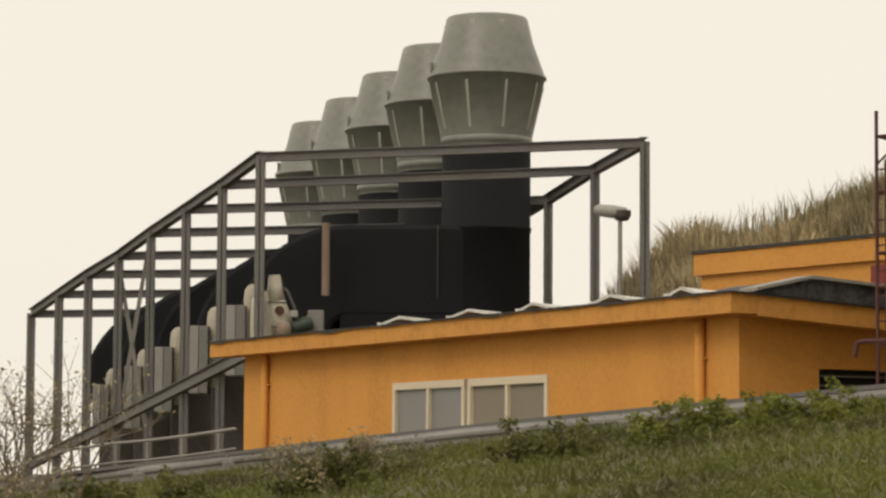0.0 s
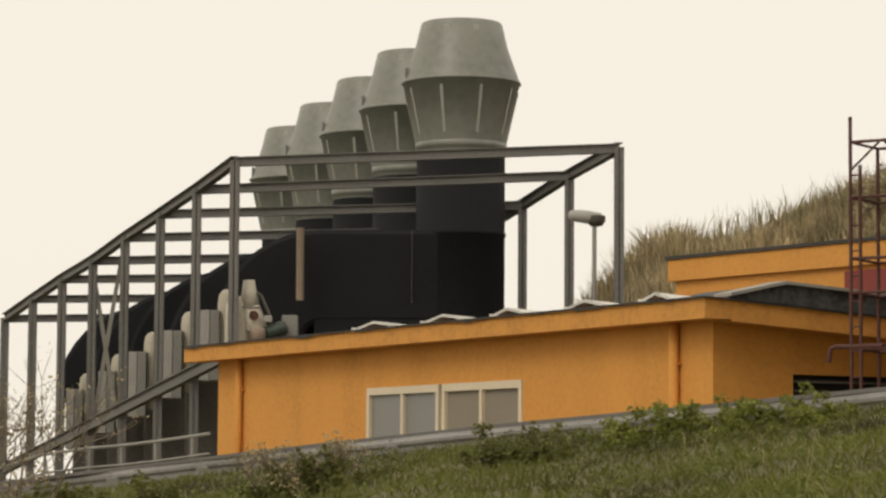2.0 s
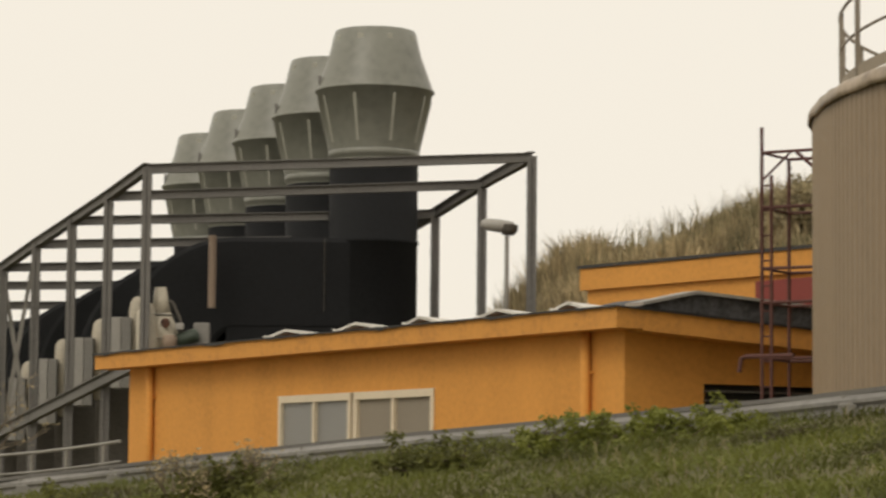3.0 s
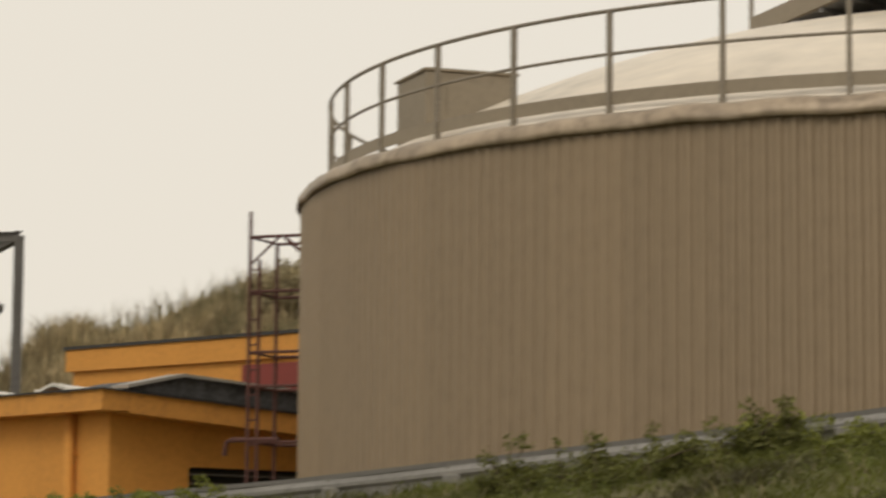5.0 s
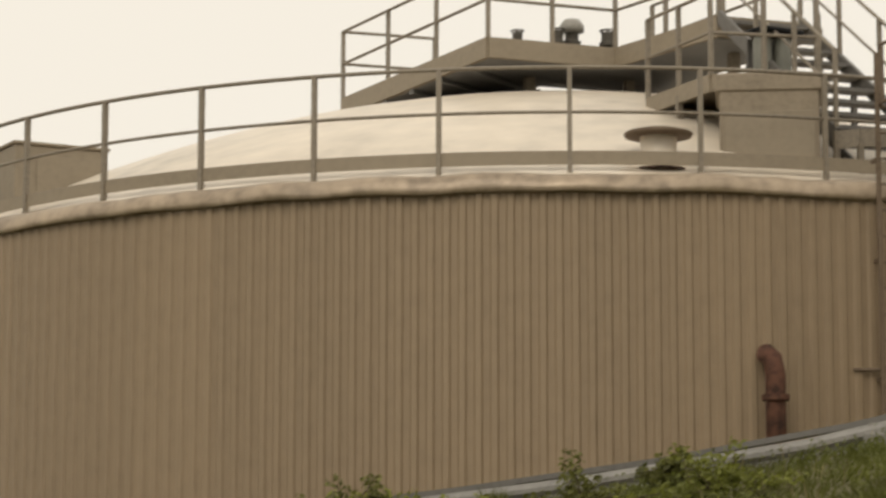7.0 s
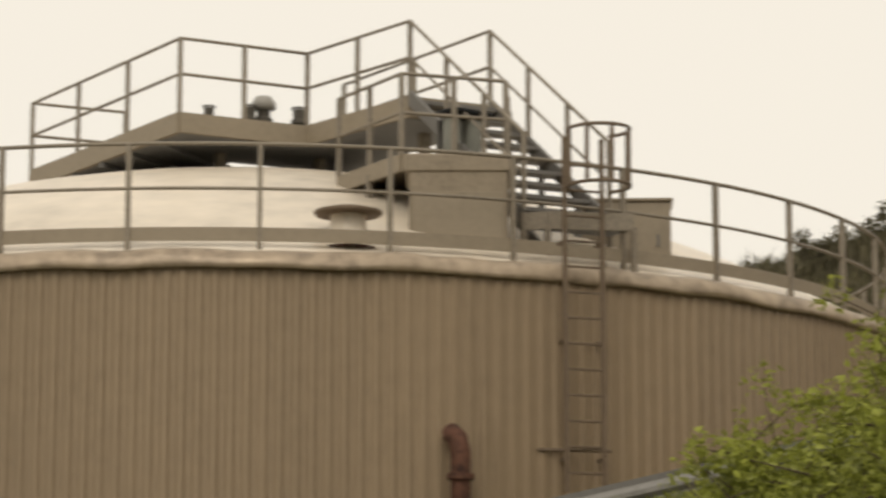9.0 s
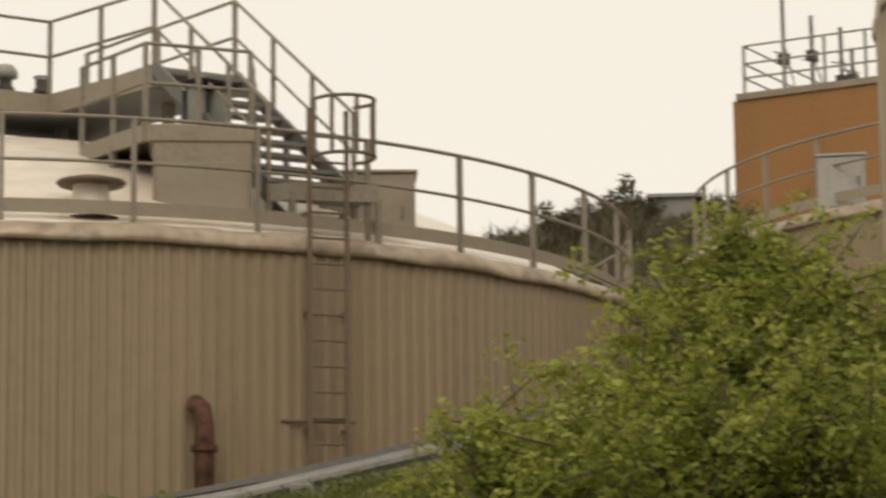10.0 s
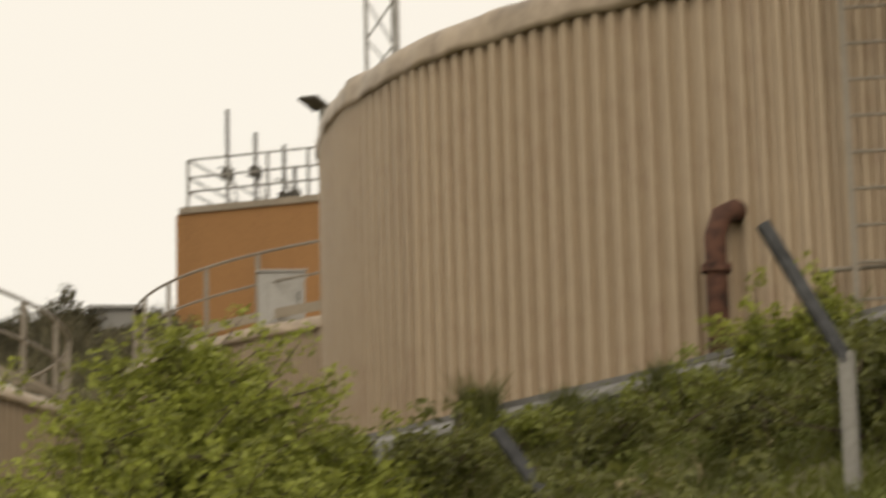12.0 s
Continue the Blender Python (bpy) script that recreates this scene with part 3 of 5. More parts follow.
def build_stack(place, duct, label):
    st = thing("exhaust_stack", place, label, "stack", group="row of exhaust stacks")
    top = STACK_H
    # cowl: two cones base to base
    up = flared([(0.80, top - 0.02), (0.83, top), (0.86, top - 0.03), (0.98, top - 0.55), (1.22, top - 1.24), (1.24, top - 1.3)], 40)
    part("upper_cowl", up, M_COWL, st, "pale grey-green upper cowl", True)
    lowc = flared([(1.24, top - 1.3), (1.27, top - 1.31), (1.27, top - 1.36), (1.23, top - 1.37), (0.97, top - 2.64)], 40)
    low = part("lower_cowl", lowc, M_COWL, st, "grey-green tapering lower cowl", True)
    for a in range(0, 360, 40):
        a = radians(a + 12)
        c = Vector((math.cos(a), math.sin(a), 0))
        part("seam", beam_mesh(c * 1.262 + Vector((0, 0, top - 1.5)), c * 1.03 + Vector((0, 0, top - 2.5)), 0.06, 0.014), M_SEAM, low)
        part("rib", beam_mesh(c * 1.235 + Vector((0, 0, top - 1.2)), c * 0.94 + Vector((0, 0, top - 0.4)), 0.03, 0.012), M_COWL, low)
        part("patch", box_mesh(c * 0.925 + Vector((0, 0, top - 0.22)), (0.12, 0.03, 0.12), math.degrees(a) + 90, 0.008), M_SEAM, low)
    part("collar", lathe([(0.97, top - 2.64), (1.0, top - 2.65), (1.0, top - 2.78), (0.96, top - 2.8), (0.96, top - 2.95)], 40), M_COWL, st, "", True)
    part("stack_pipe", lathe([(0.965, top - 2.88), (0.965, top - 4.6), (0.99, top - 4.61), (0.99, top - 4.68), (0.965, top - 4.69), (0.965, 0)], 40), M_BLACK, st, "matt black stack pipe", True)
    for a in (20, 200):
        c = Vector((math.cos(radians(a)), math.sin(radians(a)), 0))
        part("lifting_lug", box_mesh(c * 1.25 + Vector((0, 0, top - 1.15)), (0.06, 0.06, 0.22)), M_STEEL, st)
    # horizontal duct that bends down at its end
    nseg = 10
    w, hh = 0.85, 1.0
    zc = top - 5.6
    spine = [Vector((-0.2, 0, zc)), Vector((-duct + 1.4, 0, zc))]
    for k in range(1, nseg + 1):
        a = k / nseg * math.pi / 2
        spine.append(Vector((-duct + 1.4 - 1.4 * math.sin(a), 0, zc - 1.4 * (1 - math.cos(a)))))
    spine.append(spine[-1] + Vector((0, 0, -0.1)))
    bm = bmesh.new()
    rows = []
    for i, p in enumerate(spine):
        d = (spine[min(i + 1, len(spine) - 1)] - spine[max(i - 1, 0)]).normalized()
        nrm = Vector((d.z, 0, -d.x))
        if nrm.z < 0 and i < 3:
            nrm = -nrm
        if i >= 3 and nrm.dot(last) < 0:
            nrm = -nrm
        last = nrm
        rows.append([bm.verts.new(p + nrm * (hh * cy) + Vector((0, w * cx, 0))) for cx, cy in ((-1, -0.9), (-0.9, -1), (0.9, -1), (1, -0.9), (1, 0.9), (0.9, 1), (-0.9, 1), (-1, 0.9))])
    for a, b in zip(rows, rows[1:]):
        for k in range(8):
            bm.faces.new((a[k], b[k], b[(k + 1) % 8], a[(k + 1) % 8]))
    bm.faces.new(rows[-1])
    bmesh.ops.recalc_face_normals(bm, faces=bm.faces)
    part("exhaust_duct", bm, M_BLACK, st, "matt black duct bending down into a casing")
    part("duct_box", box_mesh((-1.6, 0, zc - 2.0), (3.0, 1.66, 3.0), 0, 0.03), M_BLACK, st, "black box under the duct")
    end = spine[-1]
    part("machine_housing", box_mesh((end.x + 0.18, 0.0, (end.z + 0.1 - 1.2) / 2), (1.5, 1.3, end.z + 1.3), 0, 0.02), M_VALVE, st, "dark grey machine housing under the duct")
    part("gear_box", box_mesh((end.x + 0.5, -0.3, -2.0), (1.3, 1.2, 1.5), 0, 0.03), M_STEEL, st, "dark machine base")
    part("base_slab", box_mesh((end.x + 0.3, -0.1, -3.2), (2.2, 1.6, 0.8), 0, 0.02), M_DARKSTEEL, st)
    part("link_pipe", tube_mesh((end.x - 0.2, -0.75, -1.3), (end.x + 1.6, -0.75, -1.3), 0.12, 10), M_CASING, st)
    return st


STACK_H = 8.2
# bearing and elevation of the tops
CASINGS = [(-4.25, 3.58), (-5.0, 3.15), (-5.72, 2.71), (-6.34, 2.31), (-6.99, 1.93)]
SILENCERS = [(-3.94, 4.03), (-4.7, 3.56), (-5.46, 3.13), (-6.14, 2.67), (-6.78, 2.27)]


def build_stacks():
    first = at(0.89, 9.44, 62.4)
    last = at(-2.45, 7.23, 74.05)
    for k in range(5):
        f = k / 4
        p = first.lerp(last, f)
        p.z -= STACK_H * 1.04
        st = build_stack(p, 4.35 + 0.75 * f, "grey-green flared exhaust cowl on a black stack")
        st.matrix_world = pose(p.x, p.y, p.z, 0, 0, -3) @ Matrix.Scale(1.04, 4)
        back = st.matrix_world.inverted()
        d = Vector((p.x, p.y)).length - 1.0
        bear, top = CASINGS[k]
        q = back @ at(bear, top - 0.11, d)
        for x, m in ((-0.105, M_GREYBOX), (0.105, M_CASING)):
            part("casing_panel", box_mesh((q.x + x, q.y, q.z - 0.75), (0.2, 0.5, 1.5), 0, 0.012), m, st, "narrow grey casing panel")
        bear, top = SILENCERS[k]
        q = back @ at(bear, top - 0.11, d)
        part("silencer", lathe([(0.01, q.z), (0.1, q.z - 0.03), (0.17, q.z - 0.13), (0.19, q.z - 0.3), (0.19, q.z - 1.8), (0.01, q.z - 1.8)], 20), M_IVORY, st, "ivory rounded silencer", True).location = (q.x, q.y + 0.05, 0)
        if k == 0:
            a, b = back @ at(-2.43, 5.2, 61.2), back @ at(-2.43, 3.7, 61.2)
            part("condensate_pipe", tube_mesh(b, a, 0.085, 12), M_TAN, st, "pale brown condensate pipe on the duct")
            part("pipe_clip", box_mesh((a.x, a.y + 0.1, a.z - 0.4), (0.26, 0.12, 0.06)), M_BLACK, st)
            part("duct_seam", tube_mesh(Vector((-1.0, -0.9, STACK_H - 4.62)), Vector((-1.0, -0.9, STACK_H - 6.2)), 0.012, 6), M_VALVE, st, "thin seam on the duct")


build_stacks()


# ---- crash barrier ----
def edge_point(b, lift=0.0, out=0.0):
    e, d = lerp_table(EDGE, b)
    p = at(b, e, d)
    u = Vector((p.x, p.y, 0)).normalized()
    return p + Vector((0, 0, lift)) + u * out


def build_barrier():
    gr = thing("crash_barrier", edge_point(0), "weathered galvanised crash barrier along the road", "crash barrier")
    o = gr.location
    prof = [(0.0, -0.05), (-0.03, -0.075), (-0.085, -0.105), (-0.085, -0.145), (-0.02, -0.185), (-0.02, -0.205), (-0.085, -0.245), (-0.085, -0.285), (-0.03, -0.315), (0.0, -0.34)]
    bs = list(np.arange(-14, 62.01, 0.5))
    for i0 in range(0, len(bs) - 1, 8):
        run = bs[i0:i0 + 9]
        verts, faces = [], []
        for b in run:
            for dx, dz in prof:
                verts.append(edge_point(b, dz, dx) - o)
        n = len(prof)
        for i in range(len(run) - 1):
            for k in range(n - 1):
                faces.append((i * n + k, i * n + k + 1, (i + 1) * n + k + 1, (i + 1) * n + k))
        sheet("beam_section", verts, faces, M_BARRIER, gr)
        # strip added to give the barrier its dark top edge
        cap = beam_mesh(edge_point(run[0], -0.025, 0.09) - o, edge_point(run[-1], -0.025, 0.09) - o, 0.10, 0.05)
        part("top_rail", cap, M_STEEL, gr, "dark strip along the top of the barrier")
    one = box_mesh((0, 0, 0), (0.11, 0.13, 1.1)).copy()
    pm = bpy.data.meshes.new("barrier_post")
    one.to_mesh(pm)
    one.free()
    pm.materials.append(M_ZINC)
    one = box_mesh((0, 0, 0), (0.21, 0.06, 0.2), 0, 0.015)
    sm = bpy.data.meshes.new("spacer_block")
    one.to_mesh(sm)
    one.free()
    sm.materials.append(M_CASING)
    b = -13.0
    while b < 61:
        e, d = lerp_table(EDGE, b)
        p = edge_point(b, -0.6, 0.07) - o
        piece("barrier_post", pm, gr, pose(p.x, p.y, p.z, 0, 0, -b))
        p = edge_point(b, -0.24, -0.11) - o
        piece("spacer_block", sm, gr, pose(p.x, p.y, p.z, 0, 0, -b))
        b += math.degrees(1.33 / d)
build_barrier()


def dist_to_rim(bearing, centre_bearing, dist, radius):
    d = radians(bearing - centre_bearing)
    return dist * math.cos(d) - math.sqrt(max(0.01, radius ** 2 - (dist * math.sin(d)) ** 2))


def on_tank1(bearing, inset=0.0):
    """A point over tank one's rim, inset metres in from the wall, at roof edge level."""
    d = dist_to_rim(bearing, 23.91, 38.0, R1 - inset)
    p = at(bearing, 0, d)
    p.z = EYE.z + 4.90 + 0.2
    return p


# ---- walkway on the near tank ----
DECK, LOWDECK = EYE.z + 7.72, EYE.z + 6.57


def polygon_slab(points, z0, z1):
    bm = bmesh.new()
    lo = [bm.verts.new((p.x, p.y, z0)) for p in points]
    hi = [bm.verts.new((p.x, p.y, z1)) for p in points]
    bm.faces.new(lo[::-1])
    bm.faces.new(hi)
    for i in range(len(points)):
        j = (i + 1) % len(points)
        bm.faces.new((lo[i], lo[j], hi[j], hi[i]))
    bmesh.ops.recalc_face_normals(bm, faces=bm.faces)
    return bm


def railing(parent, o, pts, heights=(1.08, 0.58), step=0.8, r=0.022, first=True, last=True):
    """Posts and two rails along a line of points at deck level."""
    for p, q in zip(pts, pts[1:]):
        n = max(1, round((q - p).length / step))
        for i in range(n + (1 if q is pts[-1] else 0)):
            if (not first and i == 0 and p is pts[0]) or (not last and i == n):
                continue
            c = p.lerp(q, i / n) - o
            part("rail_post", box_mesh(c + Vector((0, 0, heights[0] / 2)), (0.05, 0.05, heights[0])), M_RAIL, parent)
        for k, h in enumerate(heights):
            part("top_rail" if k == 0 else "mid_rail", tube_mesh(p - o + Vector((0, 0, h)), q - o + Vector((0, 0, h)), r, 8), M_RAIL, parent)


def flat_at(b, d, z):
    p = at(b, 0, d)
    p.z = z
    return p


def build_platform():
    o = flat_at(24.5, 36.5, EYE.z + 6.6)
    pf = thing("access_platform", o, "grey steel access platform with railings over the dome", "platform")
    P = [flat_at(b, d, DECK) for b, d in ((19.37, 37.9), (22.43, 34.0), (25.12, 34.7), (27.3, 33.0), (29.0, 33.5), (25.9, 36.4), (23.5, 35.75), (21.3, 38.3))]
    loc = [p - o for p in P]
    top = DECK - o.z
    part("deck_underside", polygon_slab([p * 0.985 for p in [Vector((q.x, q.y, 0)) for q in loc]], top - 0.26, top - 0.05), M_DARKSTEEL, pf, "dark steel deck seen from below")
    part("deck", polygon_slab([Vector((q.x, q.y, 0)) for q in loc], top - 0.046, top), M_ZINC, pf)
    for p, q in zip(loc, loc[1:] + loc[:1]):
        part("edge_channel", beam_mesh(p + Vector((0, 0, -0.125)), q + Vector((0, 0, -0.125)), 0.07, 0.26), M_BOX, pf, "beige channel along the deck edge")
    railing(pf, o, P[:2], (0.96, 0.5), 1.45)
    railing(pf, o, P[1:4], (0.96, 0.5), 0.95, first=False)
    railing(pf, o, [P[0], P[7]], (0.96, 0.5), 1.5, first=False)
    railing(pf, o, [P[5], P[4]], (0.96, 0.5), 1.5)
    # joists under the deck
    for k in range(5):
        f = 0.12 + 0.19 * k
        a, b = loc[0].lerp(loc[1], f), loc[7].lerp(loc[6], f)
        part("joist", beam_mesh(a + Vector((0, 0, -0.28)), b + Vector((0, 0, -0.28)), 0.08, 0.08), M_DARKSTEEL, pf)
    for b, d in ((23.3, 35.2), (25.4, 35.5), (27.6, 33.9), (20.9, 37.7)):
        q = flat_at(b, d, 0) - o
        part("support_leg", box_mesh((q.x, q.y, (top - 0.26 - 1.2) / 2 + 0.1), (0.12, 0.12, top - 0.26 + 1.0)), M_RAIL, pf)
    # lower landing in front
    Q = [flat_at(b, d, LOWDECK) for b, d in ((25.8, 32.3), (27.12, 31.0), (29.33, 31.4), (29.4, 33.0), (26.2, 33.8))]
    ql = [q - o for q in Q]
    lt = LOWDECK - o.z
    part("landing", polygon_slab([Vector((q.x, q.y, 0)) for q in ql], lt - 0.1, lt), M_BOX, pf, "lower beige landing")
    for p, q in zip(ql, ql[1:3]):
        part("landing_edge", beam_mesh(p + Vector((0, 0, -0.09)), q + Vector((0, 0, -0.09)), 0.06, 0.2), M_BOX, pf)
    railing(pf, o, Q[:3], (0.96, 0.5), 0.75)
    railing(pf, o, [Q[2], Q[3]], (0.96, 0.5), 0.75, first=False)
    for q in (ql[0], ql[1].lerp(ql[0], 0.5)):
        part("landing_leg", box_mesh((q.x, q.y, lt - 0.75), (0.07, 0.07, 1.3)), M_RAIL, pf)
    # steep stair down to the tank rim
    top_a, top_b = P[3], P[4]
    low_b = flat_at(31.5, 31.0, EYE.z + 5.75)
    low_a = top_a + (low_b - top_b)
    for a, b in ((top_a, low_a), (top_b, low_b)):
        part("stringer", beam_mesh(a - o, b - o, 0.05, 0.17), M_STEEL, pf)
        for h, r in ((0.96, 0.022), (0.5, 0.018)):
            part("handrail", tube_mesh(a - o + Vector((0, 0, h)), b - o + Vector((0, 0, h)), r), M_RAIL, pf)
        for f in (0.34, 0.67, 1.0):
            c = a.lerp(b, f) - o
            part("baluster", box_mesh(c + Vector((0, 0, 0.48)), (0.045, 0.045, 0.96)), M_RAIL, pf)
    for p in (low_a, low_b):
        part("stair_leg", box_mesh(p - o - Vector((0, 0, 0.3)), (0.06, 0.06, 0.7)), M_RAIL, pf)
    # grating at the stair's foot, with its kick plate, legs and knee braces
    foot = [low_a, low_b, flat_at(32.0, 30.55, low_b.z), flat_at(30.2, 30.35, low_b.z)]
    foot = [Vector(((p - o).x, (p - o).y, 0)) for p in foot]
    fz = low_b.z - o.z
    part("foot_grating", polygon_slab(foot, fz - 0.14, fz - 0.09), M_DARKSTEEL, pf, "dark grating at the foot of the stair")
    for p, q in ((foot[2], foot[3]), (foot[3], foot[0])):
        part("kick_plate", beam_mesh(p + Vector((0, 0, fz - 0.06)), q + Vector((0, 0, fz - 0.06)), 0.03, 0.2), M_RAIL, pf)
    for p in foot[2:]:
        part("foot_leg", box_mesh(p + Vector((0, 0, fz - 0.42)), (0.06, 0.06, 0.6)), M_RAIL, pf)
    for f in (0.45, 0.75):
        a = top_a.lerp(low_a, f) - o
        part("knee_brace", beam_mesh(a - Vector((0, 0, 0.08)), Vector((foot[3].x, foot[3].y, fz - 0.3 - 0.3 * f)), 0.05, 0.06), M_STEEL, pf)
        b = top_b.lerp(low_b, f) - o
        part("stair_post", box_mesh((a.x, a.y, (a.z + fz - 0.65) / 2), (0.06, 0.06, a.z - fz + 0.5)), M_STEEL, pf)
        part("stair_post", box_mesh((b.x, b.y, (b.z + fz - 0.65) / 2), (0.06, 0.06, b.z - fz + 0.5)), M_STEEL, pf)
    for k in range(9):
        f = (k + 0.5) / 9
        a, b = top_a.lerp(low_a, f) - o, top_b.lerp(low_b, f) - o
        part("tread", beam_mesh(a, b, 0.22, 0.045), M_STEEL, pf)
    return pf


build_platform()


def build_block():
    c = flat_at(28.32, 30.75, EYE.z + 5.1)
    h = LOWDECK - 0.13 - c.z
    b = thing("concrete_plinth", c, "weathered concrete plinth carrying the landing", "plinth", turn=-28)
    part("body", box_mesh((0, 0, h / 2), (1.10, 0.95, h), 0, 0.02), M_CONC, b)
    part("coping", box_mesh((0, 0, h - 0.11), (1.18, 1.0, 0.2), 0, 0.015), M_CONC, b)
    part("front_plate", box_mesh((0, -0.485, h * 0.42), (1.0, 0.02, h * 0.5), 0, 0.004), M_BOX, b, "dull metal cover plate")
    side = thing("pale_side_box", flat_at(26.55, 32.3, EYE.z + 5.15), "pale box beside the concrete plinth", "box", turn=-24)
    part("body", box_mesh((0, 0, 0.6), (0.66, 0.5, 1.2), 0, 0.02), M_IVORY, side)
    part("lid", box_mesh((0, 0, 1.22), (0.7, 0.54, 0.04), 0, 0.01), M_BOX, side)


build_block()


def build_cabinet(place, size, turn, label, paint=M_BOX):
    cb = thing("equipment_cabinet", place, label, "cabinet", group="cabinets on the tank rim", turn=turn)
    w, d, h = size
    part("body", box_mesh((0, 0, h / 2), (w, d, h), 0, 0.015), paint, cb)
    part("lid", box_mesh((0, 0, h + 0.02), (w + 0.06, d + 0.06, 0.04), 0, 0.01), paint, cb)
    door = part("door", box_mesh((w * 0.08, -d / 2 - 0.012, h * 0.5), (w * 0.7, 0.02, h * 0.8), 0, 0.005), paint, cb)
    part("handle", box_mesh((w * 0.36, -d / 2 - 0.04, h * 0.55), (0.03, 0.03, 0.14)), M_STEEL, door)


p = flat_at(13.2, 34.85, EYE.z + 5.05)
build_cabinet(p, (1.22, 1.1, 1.26), 7, "beige metal cabinet behind the tank railing")
p = flat_at(31.8, 31.95, EYE.z + 5.1)
build_cabinet(p, (1.08, 0.6, 1.04), -31, "small beige cabinet beside the caged ladder")
p = flat_at(41.7, 41.9, EYE.z + 7.3)
build_cabinet(p, (0.72, 0.6, 0.86), -42, "pale grey cabinet on the farther tank rim", M_GREYBOX)


def build_vent():
    p = on_tank1(26.0, 0.75) + Vector((0, 0, 0.12))
    v = thing("mushroom_vent", p, "low mushroom vent with a flat rusty cap", "vent")
    part("stem", lathe([(0.24, 0), (0.24, 0.10), (0.2, 0.14), (0.2, 0.42)], 24), M_MEMB, v, "", True)
    part("cap", lathe([(0.0, 0.50), (0.2, 0.49), (0.36, 0.45), (0.38, 0.43), (0.36, 0.40), (0.0, 0.40)], 28), M_LADDER, v, "flat brown cap", True)
    part("foot_flange", lathe([(0.0, 0.03), (0.34, 0.03), (0.36, 0.0)], 28), M_RUST, v)


build_vent()


def build_valve(place, s, label, dome):
    v = thing("relief_valve", place, label, "valve", group="valves on the platform")
    part("body", lathe([(0.09 * s, 0), (0.09 * s, 0.18 * s), (0.15 * s, 0.2 * s), (0.15 * s, 0.26 * s), (0.11 * s, 0.28 * s), (0.11 * s, 0.45 * s)], 16), M_VALVE, v)
    if dome:
        part("cover", lathe([(0.11 * s, 0.4 * s), (0.2 * s, 0.42 * s), (0.2 * s, 0.52 * s), (0.13 * s, 0.62 * s), (0.01, 0.65 * s)], 16), M_GREYBOX, v, "pale rounded cover", True)
    else:
        part("handwheel", ring_tube(bmesh.new(), 0.13 * s, 0.48 * s, 0.02 * s, 16, 6), M_VALVE, v)
        part("spindle", tube_mesh((0, 0, 0.4 * s), (0, 0, 0.52 * s), 0.02 * s), M_VALVE, v)


for b, d, s, dome in ((23.05, 34.9, 0.75, False), (23.9, 35.0, 0.85, False), (24.2, 35.2, 1.0, True), (24.95, 35.2, 0.9, False), (25.6, 35.6, 0.6, False), (26.1, 35.0, 0.6, False)):
    build_valve(flat_at(b, d, DECK), s * 0.8, "pale domed relief valve on the deck" if dome else "grimy iron valve with a small handwheel", dome)


def build_stirrer():
    p = flat_at(28.45, 31.95, LOWDECK)
    s = thing("stirrer_drive", p, "stirrer drive with pale cylinders under a black cap", "machine")
    for x in (-0.16, 0.1):
        part("cylinder", lathe([(0.0, 0.62), (0.10, 0.6), (0.11, 0.55), (0.11, 0.0)], 16).copy(), M_COWL, s, "pale green-grey cylinder", True).location = (x, 0, 0.02)
    part("cap", box_mesh((0, 0, 0.69), (0.62, 0.4, 0.06), 12, 0.02), M_BLACK, s, "black flat cap")
    part("bracket", box_mesh((0.0, 0.22, 0.33), (0.5, 0.04, 0.62)), M_STEEL, s)


build_stirrer()


def dome_top(b, d):
    """The point of the near tank's dome at a bearing and distance."""
    p = at(b, 0, d)
    f = math.hypot(p.x - T1.x, p.y - T1.y) / (R1 - 0.25)
    p.z = T1.z + H1 + 0.2 + 2.42 * (1 - f ** 2)
    return p


def build_roof_fitting(place, s):
    rf = thing("roof_fitting", place, "dark flanged pipe stub on the dome under the platform", "pipe fitting", group="fittings on the dome")
    part("stub", lathe([(0.08 * s, -0.05), (0.08 * s, 0.2 * s), (0.14 * s, 0.2 * s), (0.14 * s, 0.25 * s), (0.07 * s, 0.26 * s), (0.07 * s, 0.36 * s), (0.0, 0.37 * s)], 14), M_VALVE, rf, "", True)
    part("lever", beam_mesh((0, 0, 0.32 * s), (0.24 * s, 0.05, 0.36 * s), 0.03, 0.03), M_RUST, rf)


for b, d, size in ((22.75, 37.2, 1.0), (23.1, 37.4, 1.3), (23.35, 37.3, 0.9), (25.45, 37.4, 0.9), (25.75, 37.3, 1.2)):
    build_roof_fitting(dome_top(b, d), size)


